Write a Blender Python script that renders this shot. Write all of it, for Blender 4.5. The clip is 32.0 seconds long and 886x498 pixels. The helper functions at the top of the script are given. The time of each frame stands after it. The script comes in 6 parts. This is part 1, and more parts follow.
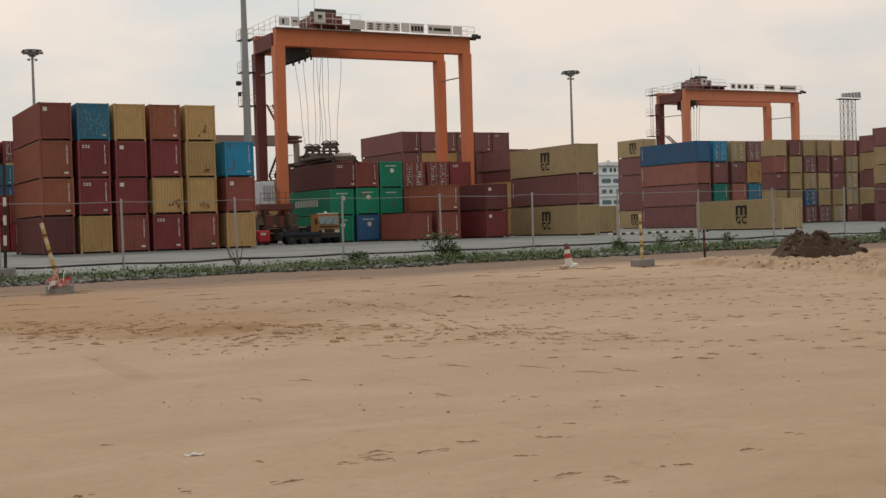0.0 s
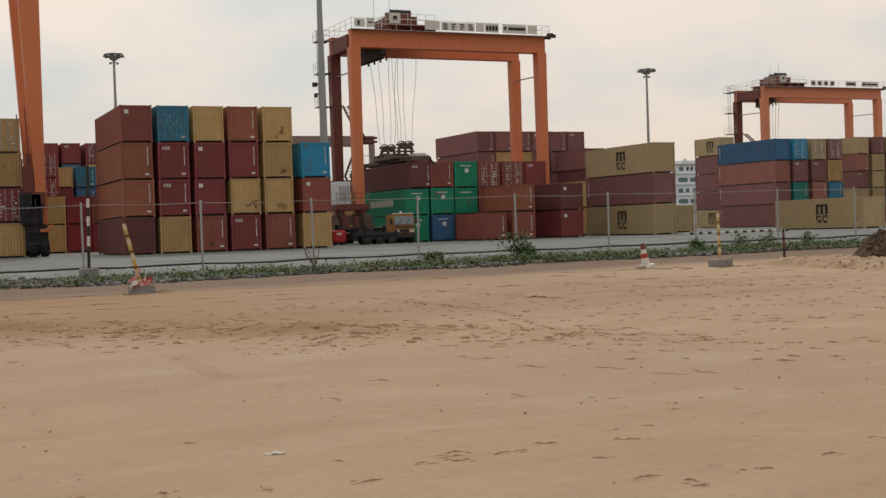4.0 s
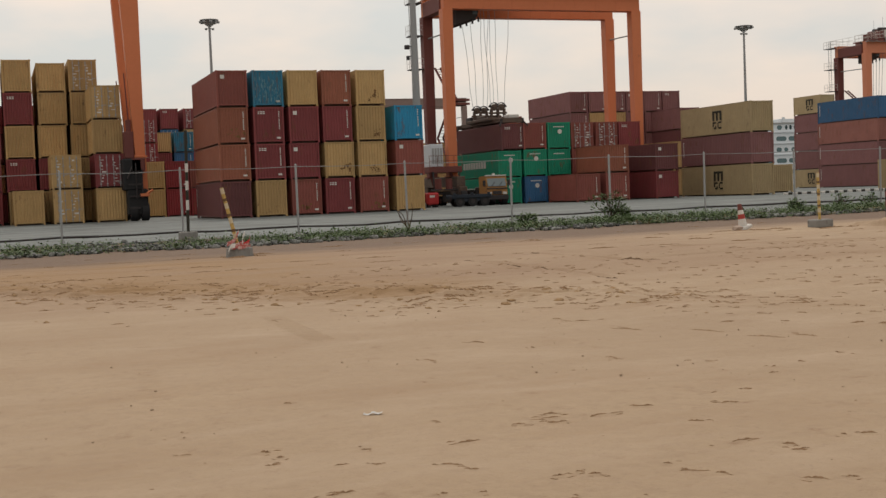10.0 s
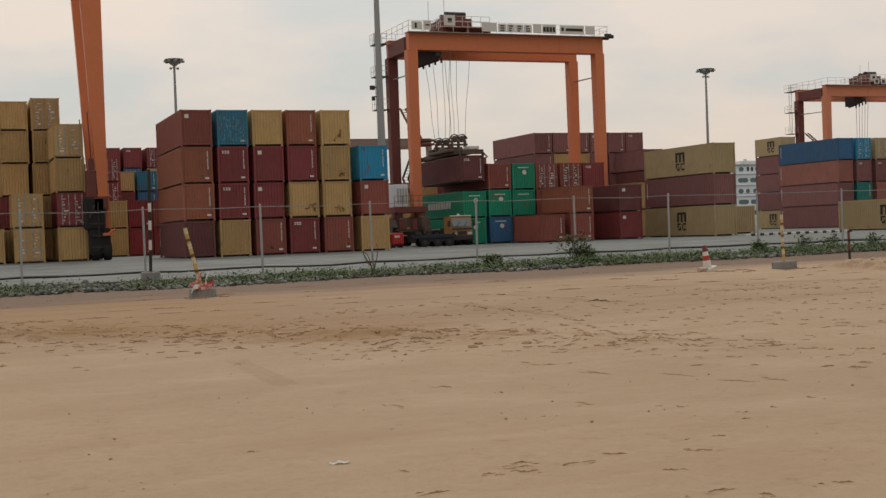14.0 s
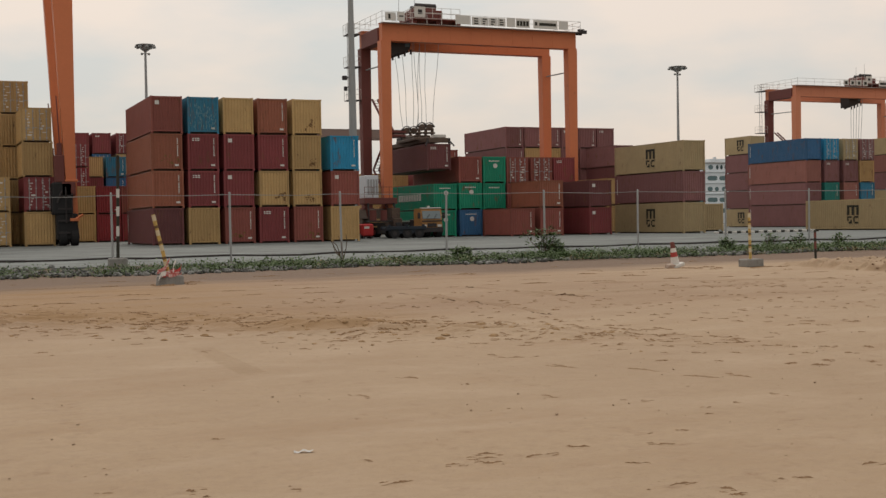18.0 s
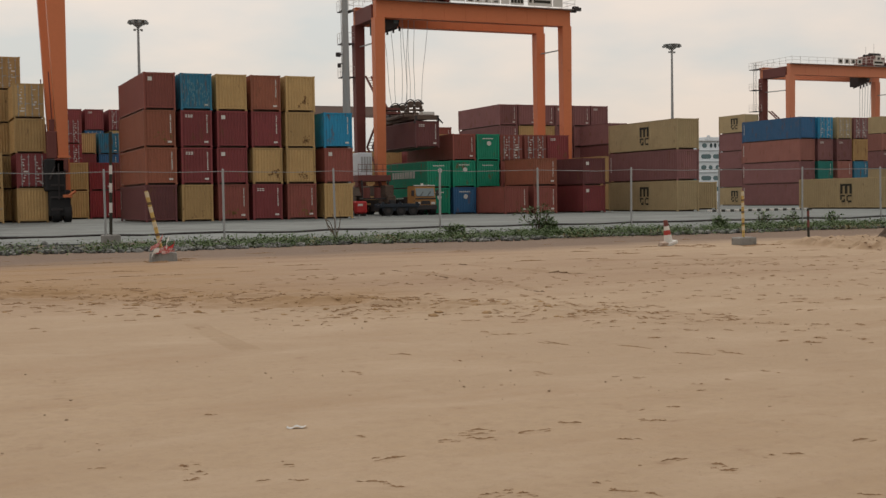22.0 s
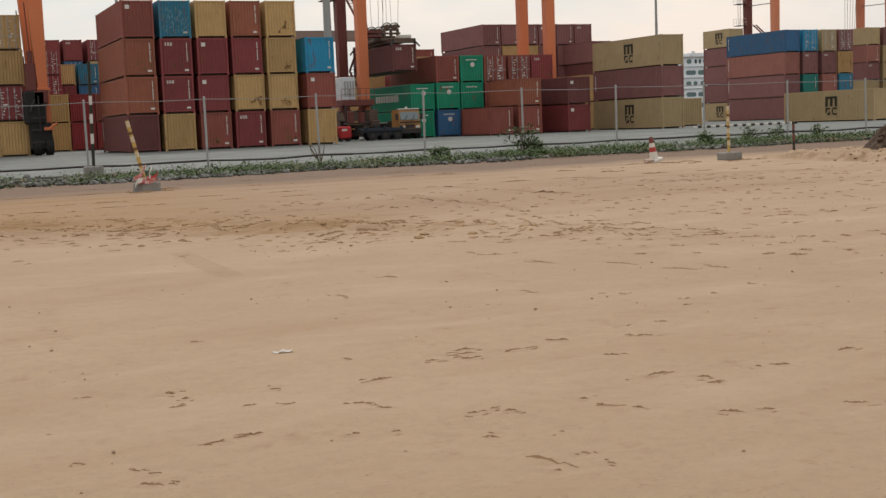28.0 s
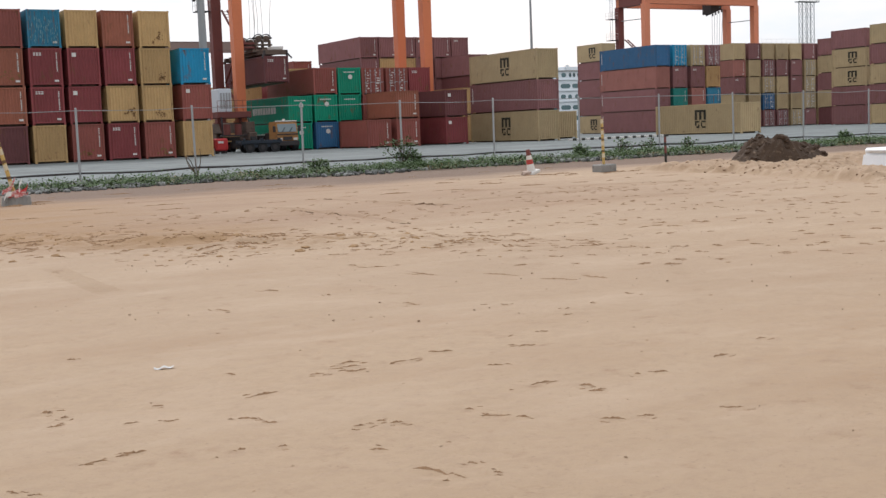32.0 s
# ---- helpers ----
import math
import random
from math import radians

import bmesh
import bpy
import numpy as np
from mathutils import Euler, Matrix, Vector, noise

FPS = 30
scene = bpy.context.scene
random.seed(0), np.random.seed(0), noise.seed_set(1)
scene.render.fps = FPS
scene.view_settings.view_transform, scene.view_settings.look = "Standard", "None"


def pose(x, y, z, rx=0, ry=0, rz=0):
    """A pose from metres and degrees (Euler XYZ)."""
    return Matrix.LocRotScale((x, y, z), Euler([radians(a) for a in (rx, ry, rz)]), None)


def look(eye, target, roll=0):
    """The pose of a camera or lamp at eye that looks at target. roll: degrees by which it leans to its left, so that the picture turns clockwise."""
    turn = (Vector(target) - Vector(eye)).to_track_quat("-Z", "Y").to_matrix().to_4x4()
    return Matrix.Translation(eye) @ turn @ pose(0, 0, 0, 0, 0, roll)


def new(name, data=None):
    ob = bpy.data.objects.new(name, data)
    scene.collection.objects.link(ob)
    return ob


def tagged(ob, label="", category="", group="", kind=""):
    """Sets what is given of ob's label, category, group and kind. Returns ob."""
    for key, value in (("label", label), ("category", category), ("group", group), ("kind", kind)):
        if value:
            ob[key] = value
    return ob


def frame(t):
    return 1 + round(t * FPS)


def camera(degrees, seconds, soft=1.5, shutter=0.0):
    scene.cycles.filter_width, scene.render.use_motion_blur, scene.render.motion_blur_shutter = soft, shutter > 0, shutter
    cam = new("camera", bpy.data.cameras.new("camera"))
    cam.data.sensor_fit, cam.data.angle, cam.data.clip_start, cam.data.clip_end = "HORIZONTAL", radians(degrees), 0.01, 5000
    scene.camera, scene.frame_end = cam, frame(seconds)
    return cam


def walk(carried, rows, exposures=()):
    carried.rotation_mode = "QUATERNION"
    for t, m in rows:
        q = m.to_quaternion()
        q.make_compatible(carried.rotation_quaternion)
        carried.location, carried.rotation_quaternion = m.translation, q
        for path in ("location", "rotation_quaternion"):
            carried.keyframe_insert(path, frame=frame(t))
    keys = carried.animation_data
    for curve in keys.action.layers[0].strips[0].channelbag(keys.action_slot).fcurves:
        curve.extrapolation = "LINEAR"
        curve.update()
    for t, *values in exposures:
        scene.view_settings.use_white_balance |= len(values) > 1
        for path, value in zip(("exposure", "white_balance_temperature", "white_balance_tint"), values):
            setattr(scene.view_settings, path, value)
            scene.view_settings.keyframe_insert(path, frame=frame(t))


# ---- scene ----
cam = camera(40.0, 32.0, soft=1.45)

# seconds, place, turn to the left, tilt up, roll: a hand-held camera that pans a little
PATH = [
    (0, 0.018, -0.040, 1.376, -28.106, -1.101, -1.775),
    (0.5, 0.011, -0.050, 1.381, -27.244, -0.866, -1.604),
    (1, 0.013, -0.040, 1.377, -27.147, -0.796, -1.700),
    (1.5, 0.020, -0.033, 1.371, -26.899, -1.314, -1.629),
    (2, 0.007, -0.045, 1.375, -26.785, -1.223, -1.770),
    (2.5, -0.005, -0.034, 1.379, -24.515, -0.735, -1.814),
    (4.5, -0.019, -0.089, 1.396, -24.597, -1.048, -1.918),
    (5, -0.028, -0.115, 1.402, -24.186, -0.798, -2.021),
    (5.5, -0.022, -0.106, 1.400, -24.474, -0.815, -2.055),
    (6, -0.020, -0.095, 1.397, -24.499, -0.737, -2.094),
    (6.5, -0.018, -0.096, 1.397, -24.199, -0.632, -2.334),
    (7, -0.019, -0.098, 1.398, -24.200, -0.558, -2.310),
    (7.5, -0.025, -0.101, 1.396, -23.079, -0.557, -2.976),
    (7.6, -0.032, -0.105, 1.397, -22.079, -0.793, -3.076),
    (7.7, -0.039, -0.110, 1.399, -21.183, -1.227, -2.914),
    (7.8, -0.047, -0.114, 1.400, -20.757, -1.428, -2.459),
    (7.9, -0.054, -0.119, 1.402, -19.589, -1.123, -1.733),
    (8, -0.061, -0.123, 1.403, -18.358, -0.784, -1.163),
    (8.2, -0.055, -0.111, 1.401, -18.568, -0.956, -1.086),
    (8.5, -0.045, -0.092, 1.397, -19.675, -1.202, -1.254),
    (9, -0.042, -0.098, 1.397, -20.430, -1.781, -1.736),
    (9.5, -0.036, -0.084, 1.395, -20.477, -2.006, -2.144),
    (10, -0.037, -0.081, 1.396, -20.162, -2.635, -2.285),
    (10.2, -0.025, -0.048, 1.392, -18.407, -2.830, -2.834),
    (10.3, -0.018, -0.031, 1.390, -17.473, -3.556, -2.301),
    (10.4, -0.012, -0.015, 1.388, -15.871, -4.109, -1.883),
    (10.5, -0.006, 0.002, 1.386, -15.839, -4.082, -1.931),
    (10.7, -0.025, 0.007, 1.400, -18.446, -3.946, -1.954),
    (11, -0.054, 0.014, 1.420, -20.569, -3.663, -1.109),
    (11.1, -0.061, 0.016, 1.421, -20.520, -3.297, -2.570),
    (11.3, -0.074, 0.020, 1.423, -20.808, -3.776, -4.427),
    (11.5, -0.088, 0.024, 1.425, -21.861, -4.478, -3.759),
    (11.6, -0.077, 0.036, 1.424, -22.380, -4.625, -3.403),
    (11.8, -0.055, 0.059, 1.421, -20.953, -3.857, -2.691),
    (12, -0.033, 0.082, 1.419, -19.963, -3.521, -0.579),
    (12.1, -0.020, 0.084, 1.419, -19.768, -3.447, -1.356),
    (12.3, 0.006, 0.087, 1.420, -20.315, -4.425, -2.649),
    (12.5, 0.032, 0.091, 1.421, -20.187, -3.763, -3.562),
    (12.6, 0.024, 0.084, 1.419, -19.629, -2.895, -3.354),
    (12.8, 0.009, 0.069, 1.416, -18.920, -1.833, -2.259),
    (13, -0.006, 0.055, 1.413, -19.317, -0.470, -1.061),
    (13.5, -0.019, 0.052, 1.421, -20.465, -0.145, -1.507),
    (14, -0.006, 0.075, 1.419, -21.903, -0.820, -2.115),
    (14.5, -0.019, 0.022, 1.431, -22.137, -0.606, -2.594),
    (15, -0.005, 0.052, 1.422, -23.108, -0.550, -2.306),
    (15.5, -0.000, 0.060, 1.420, -23.332, -0.937, -1.659),
    (17.5, -0.023, 0.026, 1.421, -22.920, -1.198, -0.799),
    (18, -0.004, 0.062, 1.411, -23.327, -1.224, -1.014),
    (18.5, 0.006, 0.064, 1.409, -23.846, -1.590, -1.081),
    (19, 0.006, 0.061, 1.410, -24.044, -1.504, -1.112),
    (19.5, -0.002, 0.035, 1.413, -24.479, -1.279, -1.366),
    (20, -0.010, 0.036, 1.412, -23.812, -1.770, -0.999),
    (20.5, -0.009, 0.057, 1.410, -23.934, -2.128, -0.551),
    (21, 0.006, 0.069, 1.406, -23.800, -2.142, -0.759),
    (21.5, 0.005, 0.056, 1.407, -23.607, -2.149, -0.843),
    (22, -0.001, 0.059, 1.404, -23.613, -2.281, -0.858),
    (22.5, -0.012, 0.029, 1.411, -23.845, -2.490, -1.051),
    (23, 0.001, 0.066, 1.402, -24.000, -2.969, -1.043),
    (23.5, -0.005, 0.046, 1.406, -22.989, -3.081, -1.688),
    (23.8, 0.006, 0.072, 1.397, -21.789, -4.228, -2.361),
    (24, 0.013, 0.090, 1.391, -21.250, -5.076, -2.115),
    (24.5, 0.015, 0.086, 1.389, -22.546, -5.372, -1.901),
    (26.5, 0.026, 0.085, 1.378, -22.273, -5.813, -2.236),
    (27, 0.045, 0.098, 1.380, -23.104, -5.205, -2.519),
    (27.5, 0.040, 0.087, 1.381, -23.798, -5.512, -2.584),
    (28, 0.049, 0.111, 1.376, -24.119, -5.894, -2.315),
    (28.5, 0.037, 0.100, 1.375, -23.718, -6.145, -2.201),
    (29, 0.038, 0.103, 1.375, -23.776, -6.081, -1.943),
    (29.5, 0.045, 0.106, 1.373, -23.726, -6.231, -1.972),
    (30, 0.046, 0.090, 1.376, -24.535, -6.057, -2.559),
    (30.5, 0.045, 0.085, 1.378, -25.196, -5.863, -2.363),
    (31, 0.047, 0.102, 1.373, -25.395, -6.275, -2.342),
    (31.5, 0.035, 0.118, 1.367, -27.528, -7.259, -1.792),
    (31.7, 0.026, 0.112, 1.373, -28.952, -7.578, -1.895),
    (32, 0.012, 0.103, 1.383, -29.860, -5.548, -2.231),
]


def held(x, y, z, yaw, tilt, roll):
    return pose(x, y, z, 90 + tilt, 0, yaw) @ pose(0, 0, 0, 0, 0, roll)


walk(cam, [(t, held(*v)) for t, *v in PATH], exposures=[(0, -0.065, 6500, 10), (10, -0.045, 6500, 10), (11, 0.105, 6450, 10), (12.5, 0.105, 6450, 10),
    (13.5, -0.195, 6500, 10), (15.5, -0.195, 6500, 10), (18, -0.105, 6500, 10), (23, -0.095, 6450, 10), (24, 0.075, 6400, 10),
    (27, 0.175, 6350, 10), (31, 0.175, 6300, 10), (31.5, 0.225, 6300, 10), (32, 0.515, 5720, 10)])

# ---- light: a bright, thinly overcast evening sky ----
SUN_UP, SUN_TURN = 42.0, 12.0


def make_world():
    world = bpy.data.worlds.new("sky")
    scene.world = world
    world.use_nodes = True
    nt = world.node_tree
    n, link = nt.nodes, nt.links
    n.clear()
    out = n.new("ShaderNodeOutputWorld")
    bg = n.new("ShaderNodeBackground")
    sky = n.new("ShaderNodeTexSky")
    sky.sky_type = "NISHITA"
    sky.sun_disc = False
    sky.sun_elevation, sky.sun_rotation = radians(SUN_UP), radians(SUN_TURN)
    sky.air_density, sky.dust_density = 1.2, 3.0
    dim = n.new("ShaderNodeMixRGB")
    dim.blend_type, dim.inputs[0].default_value = "MULTIPLY", 1.0
    dim.inputs[2].default_value = (0.10, 0.10, 0.10, 1)
    link.new(sky.outputs[0], dim.inputs[1])
    co = n.new("ShaderNodeTexCoord")
    sep = n.new("ShaderNodeSeparateXYZ")
    link.new(co.outputs["Generated"], sep.inputs[0])
    # an overcast dome is about three times as bright overhead as at the horizon
    lift = n.new("ShaderNodeMapRange")
    lift.inputs[1].default_value, lift.inputs[2].default_value = 0.0, 1.0
    lift.inputs[3].default_value, lift.inputs[4].default_value = 0.70, 1.15
    link.new(sep.outputs[2], lift.inputs[0])
    stretch = n.new("ShaderNodeMapping")
    stretch.inputs["Scale"].default_value = (2.2, 2.2, 6.0)
    stretch.inputs["Rotation"].default_value = (0.05, 0.1, 0.6)
    link.new(co.outputs["Generated"], stretch.inputs[0])
    noise_a = n.new("ShaderNodeTexNoise")
    noise_a.inputs["Scale"].default_value, noise_a.inputs["Detail"].default_value = 2.1, 5.0
    noise_a.inputs["Roughness"].default_value = 0.5
    link.new(stretch.outputs[0], noise_a.inputs["Vector"])
    ramp = n.new("ShaderNodeValToRGB")
    ramp.color_ramp.elements[0].position, ramp.color_ramp.elements[0].color = 0.38, (0.87, 0.885, 0.86, 1)
    ramp.color_ramp.elements[1].position, ramp.color_ramp.elements[1].color = 0.62, (1.17, 1.01, 0.88, 1)
    mid = ramp.color_ramp.elements.new(0.5)
    mid.color = (1.02, 0.945, 0.87, 1)
    link.new(noise_a.outputs[0], ramp.inputs[0])
    cloud = n.new("ShaderNodeMixRGB")
    cloud.blend_type, cloud.inputs[0].default_value = "MULTIPLY", 1.0
    link.new(ramp.outputs[0], cloud.inputs[1])
    link.new(lift.outputs[0], cloud.inputs[2])
    # the veiled sun brightens the half of the sky beyond the yard
    away = n.new("ShaderNodeMapRange")
    away.inputs[1].default_value, away.inputs[2].default_value = -1.0, 0.7
    away.inputs[3].default_value, away.inputs[4].default_value = 0.82, 1.0
    link.new(sep.outputs[1], away.inputs[0])
    half = n.new("ShaderNodeMixRGB")
    half.blend_type, half.inputs[0].default_value = "MULTIPLY", 1.0
    link.new(cloud.outputs[0], half.inputs[1])
    link.new(away.outputs[0], half.inputs[2])
    both = n.new("ShaderNodeMixRGB")
    both.inputs[0].default_value = 0.9
    link.new(dim.outputs[0], both.inputs[1])
    link.new(half.outputs[0], both.inputs[2])
    link.new(both.outputs[0], bg.inputs[0])
    bg.inputs[1].default_value = 1.0
    link.new(bg.outputs[0], out.inputs[0])


make_world()
sun = new("sun", bpy.data.lights.new("sun", "SUN"))
sun.data.energy, sun.data.angle, sun.data.color = 1.12, radians(12), (1.0, 0.94, 0.84)
# the sun stands behind the yard, veiled by thin cloud
_a, _e = radians(SUN_TURN), radians(SUN_UP)
sun.matrix_world = look((0, 0, 60), (-60 * math.sin(_a) * math.cos(_e), -60 * math.cos(_a) * math.cos(_e), 60 - 60 * math.sin(_e)))


# ---- materials ----
def material(name, colour, rough=0.6, metal=0.0, vary=0.12, scale=3.0, dirt=None, dirt_at=0.6, bump=0.0, bump_scale=40.0, each=0.0, streak=1.0):
    m = bpy.data.materials.new(name)
    m.use_nodes = True
    nt = m.node_tree
    n, link = nt.nodes, nt.links
    bsdf = n["Principled BSDF"]
    bsdf.inputs["Roughness"].default_value, bsdf.inputs["Metallic"].default_value = rough, metal
    bsdf.inputs["Specular IOR Level"].default_value = 0.5 if rough < 0.3 else 0.3  # dusty outdoor surfaces
    co = n.new("ShaderNodeTexCoord")
    big = n.new("ShaderNodeTexNoise")
    big.inputs["Scale"].default_value, big.inputs["Detail"].default_value = scale, 6.0
    info = n.new("ShaderNodeObjectInfo")
    shift = n.new("ShaderNodeVectorMath")
    shift.operation = "MULTIPLY_ADD"
    shift.inputs[1].default_value = (1, 1, 1)
    wide = n.new("ShaderNodeCombineXYZ")
    far = n.new("ShaderNodeMath")
    far.operation, far.inputs[1].default_value = "MULTIPLY", 57.0
    link.new(info.outputs["Random"], far.inputs[0])
    for k in range(3):
        link.new(far.outputs[0], wide.inputs[k])
    link.new(co.outputs["Object"], shift.inputs[0])
    link.new(wide.outputs[0], shift.inputs[2])
    link.new(shift.outputs[0], big.inputs["Vector"])
    fine = n.new("ShaderNodeTexNoise")
    fine.inputs["Scale"].default_value, fine.inputs["Detail"].default_value = scale * 9, 3.0
    link.new(shift.outputs[0], fine.inputs["Vector"])
    low, high = [c * (1 - vary) for c in colour], [min(1, c * (1 + vary)) for c in colour]
    ramp = n.new("ShaderNodeMixRGB")
    ramp.inputs[1].default_value, ramp.inputs[2].default_value = (*low, 1), (*high, 1)
    blend = n.new("ShaderNodeMath")
    blend.operation = "MULTIPLY_ADD"
    blend.inputs[1].default_value = 0.45
    half = n.new("ShaderNodeMath")
    half.operation, half.inputs[1].default_value = "MULTIPLY", 0.55
    link.new(big.outputs[0], half.inputs[0])
    link.new(fine.outputs[0], blend.inputs[0])
    link.new(half.outputs[0], blend.inputs[2])
    link.new(blend.outputs[0], ramp.inputs[0])
    last = ramp.outputs[0]
    if dirt:
        spots = n.new("ShaderNodeTexNoise")
        spots.inputs["Scale"].default_value, spots.inputs["Detail"].default_value = scale * 2.3, 8.0
        spots.inputs["Roughness"].default_value = 0.65
        run = n.new("ShaderNodeVectorMath")  # streaks run down the face
        run.operation = "MULTIPLY"
        run.inputs[1].default_value = (1, 1, streak)
        link.new(shift.outputs[0], run.inputs[0])
        link.new(run.outputs[0], spots.inputs["Vector"])
        cut = n.new("ShaderNodeMapRange")
        cut.inputs[1].default_value, cut.inputs[2].default_value = dirt_at, dirt_at + 0.16
        link.new(spots.outputs[0], cut.inputs[0])
        mix = n.new("ShaderNodeMixRGB")
        mix.inputs[2].default_value = (*dirt, 1)
        link.new(cut.outputs[0], mix.inputs[0])
        link.new(last, mix.inputs[1])
        last = mix.outputs[0]
    if each:
        hsv = n.new("ShaderNodeHueSaturation")
        span = n.new("ShaderNodeMapRange")
        span.inputs[3].default_value, span.inputs[4].default_value = 1 - each, 1 + each
        link.new(info.outputs["Random"], span.inputs[0])
        link.new(span.outputs[0], hsv.inputs["Value"])
        link.new(last, hsv.inputs["Color"])
        last = hsv.outputs[0]
    link.new(last, bsdf.inputs["Base Color"])
    if bump:
        relief = n.new("ShaderNodeTexNoise")
        relief.inputs["Scale"].default_value, relief.inputs["Detail"].default_value = bump_scale, 5.0
        link.new(shift.outputs[0], relief.inputs["Vector"])
        b = n.new("ShaderNodeBump")
        b.inputs["Strength"].default_value, b.inputs["Distance"].default_value = bump, 0.02
        link.new(relief.outputs[0], b.inputs["Height"])
        link.new(b.outputs[0], bsdf.inputs["Normal"])
    return m


RUST = (0.16, 0.07, 0.035)
PAINT = {  # code: words, colour
    "T": ("tan", (0.44, 0.288, 0.125)),
    "M": ("maroon", (0.215, 0.048, 0.05)),
    "R": ("red-brown", (0.24, 0.073, 0.057)),
    "O": ("orange-brown", (0.275, 0.097, 0.058)),
    "D": ("dark plum", (0.135, 0.048, 0.048)),
    # P, K and F have distance haze mixed into their base colour
    "P": ("faded maroon", (0.225, 0.102, 0.10)),
    "K": ("dusty tan", (0.40, 0.305, 0.168)),
    "F": ("faded red", (0.30, 0.125, 0.10)),
    "B": ("blue", (0.035, 0.18, 0.28)),
    "N": ("deep blue", (0.04, 0.12, 0.24)),
    "G": ("green", (0.014, 0.25, 0.145)),
    "E": ("bright red", (0.235, 0.034, 0.039)),
    "Y": ("ochre", (0.42, 0.26, 0.11)),
    "C": ("sea green", (0.025, 0.19, 0.16)),
    "L": ("bright blue", (0.03, 0.27, 0.47)),
}
MAT = {k: material("paint_" + w.replace(" ", "_").replace("-", "_"), c, 0.55, 0.0, 0.3, 2.0 if k == "B" else 0.8, (0.10, 0.05, 0.028) if k in "TK" else RUST, {"T": 0.61, "K": 0.61, "B": 0.52}.get(k, 0.57), each=0.15, streak={"B": 0.12, "T": 0.75}.get(k, 0.45)) for k, (w, c) in PAINT.items()}
WHITE = material("white_marking", (0.62, 0.60, 0.56), 0.6, 0.0, 0.1, 4.0)
BLACK = material("black_marking", (0.03, 0.028, 0.02), 0.6, 0.0, 0.1, 4.0)
STEEL = material("galvanised_steel", (0.36, 0.37, 0.37), 0.5, 0.6, 0.12, 6.0, (0.20, 0.17, 0.14), 0.66)
GREYPOLE = material("grey_pole", (0.30, 0.31, 0.31), 0.6, 0.1, 0.1, 2.0, (0.17, 0.16, 0.14), 0.66)
ORANGE = material("orange_crane_paint", (0.60, 0.188, 0.08), 0.5, 0.0, 0.12, 0.35, (0.20, 0.075, 0.04), 0.66)
# the same orange, paled by painted-in distance haze for the far crane
HAZED_ORANGE = material("hazed_orange_crane_paint", (0.62, 0.235, 0.13), 0.6, 0.0, 0.12, 0.35, (0.24, 0.10, 0.06), 0.66)
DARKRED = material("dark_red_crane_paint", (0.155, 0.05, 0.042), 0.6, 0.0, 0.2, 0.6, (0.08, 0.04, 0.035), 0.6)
IRON = material("dark_iron", (0.045, 0.04, 0.04), 0.6, 0.3, 0.25, 2.0, (0.10, 0.06, 0.04), 0.6)
# grime on the machinery; also the shade tone below containers and on one sill
GRIME_AND_SHADE = material("grime_and_shade_steel", (0.12, 0.085, 0.065), 0.7, 0.1, 0.35, 1.5, (0.05, 0.04, 0.035), 0.52)
OLD_CONCRETE = material("weathered_concrete", (0.24, 0.235, 0.22), 0.9, 0.0, 0.25, 3.5, (0.14, 0.13, 0.115), 0.54, 0.5, 30)
RUBBER = material("black_rubber", (0.022, 0.022, 0.023), 0.8, 0.0, 0.2, 5.0)
CONCRETE = material("grey_concrete", (0.34, 0.335, 0.32), 0.85, 0.0, 0.12, 2.5, (0.22, 0.2, 0.18), 0.6, 0.4, 30)
GLASS = material("dark_glass", (0.10, 0.14, 0.16), 0.12, 0.0, 0.1, 2.0)
YELLOW = material("yellow_cab_paint", (0.38, 0.19, 0.06), 0.5, 0.0, 0.2, 2.0, (0.15, 0.09, 0.05), 0.55)


_mats = {}


def material_once(name, colour, rough=0.5):
    if name not in _mats:
        _mats[name] = material(name, colour, rough, 0.0, 0.1, 2.0, tuple(c * 0.6 for c in colour), 0.66)
    return _mats[name]


# ---- mesh helpers ----
def box(bm, x0, x1, y0, y1, z0, z1, bevel=0.0):
    v = [bm.verts.new((x, y, z)) for x in (x0, x1) for y in (y0, y1) for z in (z0, z1)]
    faces = [(0, 1, 3, 2), (4, 6, 7, 5), (0, 4, 5, 1), (2, 3, 7, 6), (0, 2, 6, 4), (1, 5, 7, 3)]
    made = [bm.faces.new([v[i] for i in f]) for f in faces]
    if bevel:
        edges = list({e for f in made for e in f.edges})
        bmesh.ops.bevel(bm, geom=edges, offset=bevel, segments=1, affect="EDGES")
    return v


def rod(bm, a, b, r0, r1=None, sides=8, caps=True):
    a, b = Vector(a), Vector(b)
    r1 = r0 if r1 is None else r1
    d = (b - a).normalized()
    side = d.orthogonal().normalized()
    up = d.cross(side)
    rings = []
    for p, r in ((a, r0), (b, r1)):
        rings.append([bm.verts.new(p + (side * math.cos(2 * math.pi * k / sides) + up * math.sin(2 * math.pi * k / sides)) * r) for k in range(sides)])
    for k in range(sides):
        bm.faces.new((rings[0][k], rings[0][(k + 1) % sides], rings[1][(k + 1) % sides], rings[1][k]))
    if caps:
        bm.faces.new(list(reversed(rings[0])))
        bm.faces.new(rings[1])


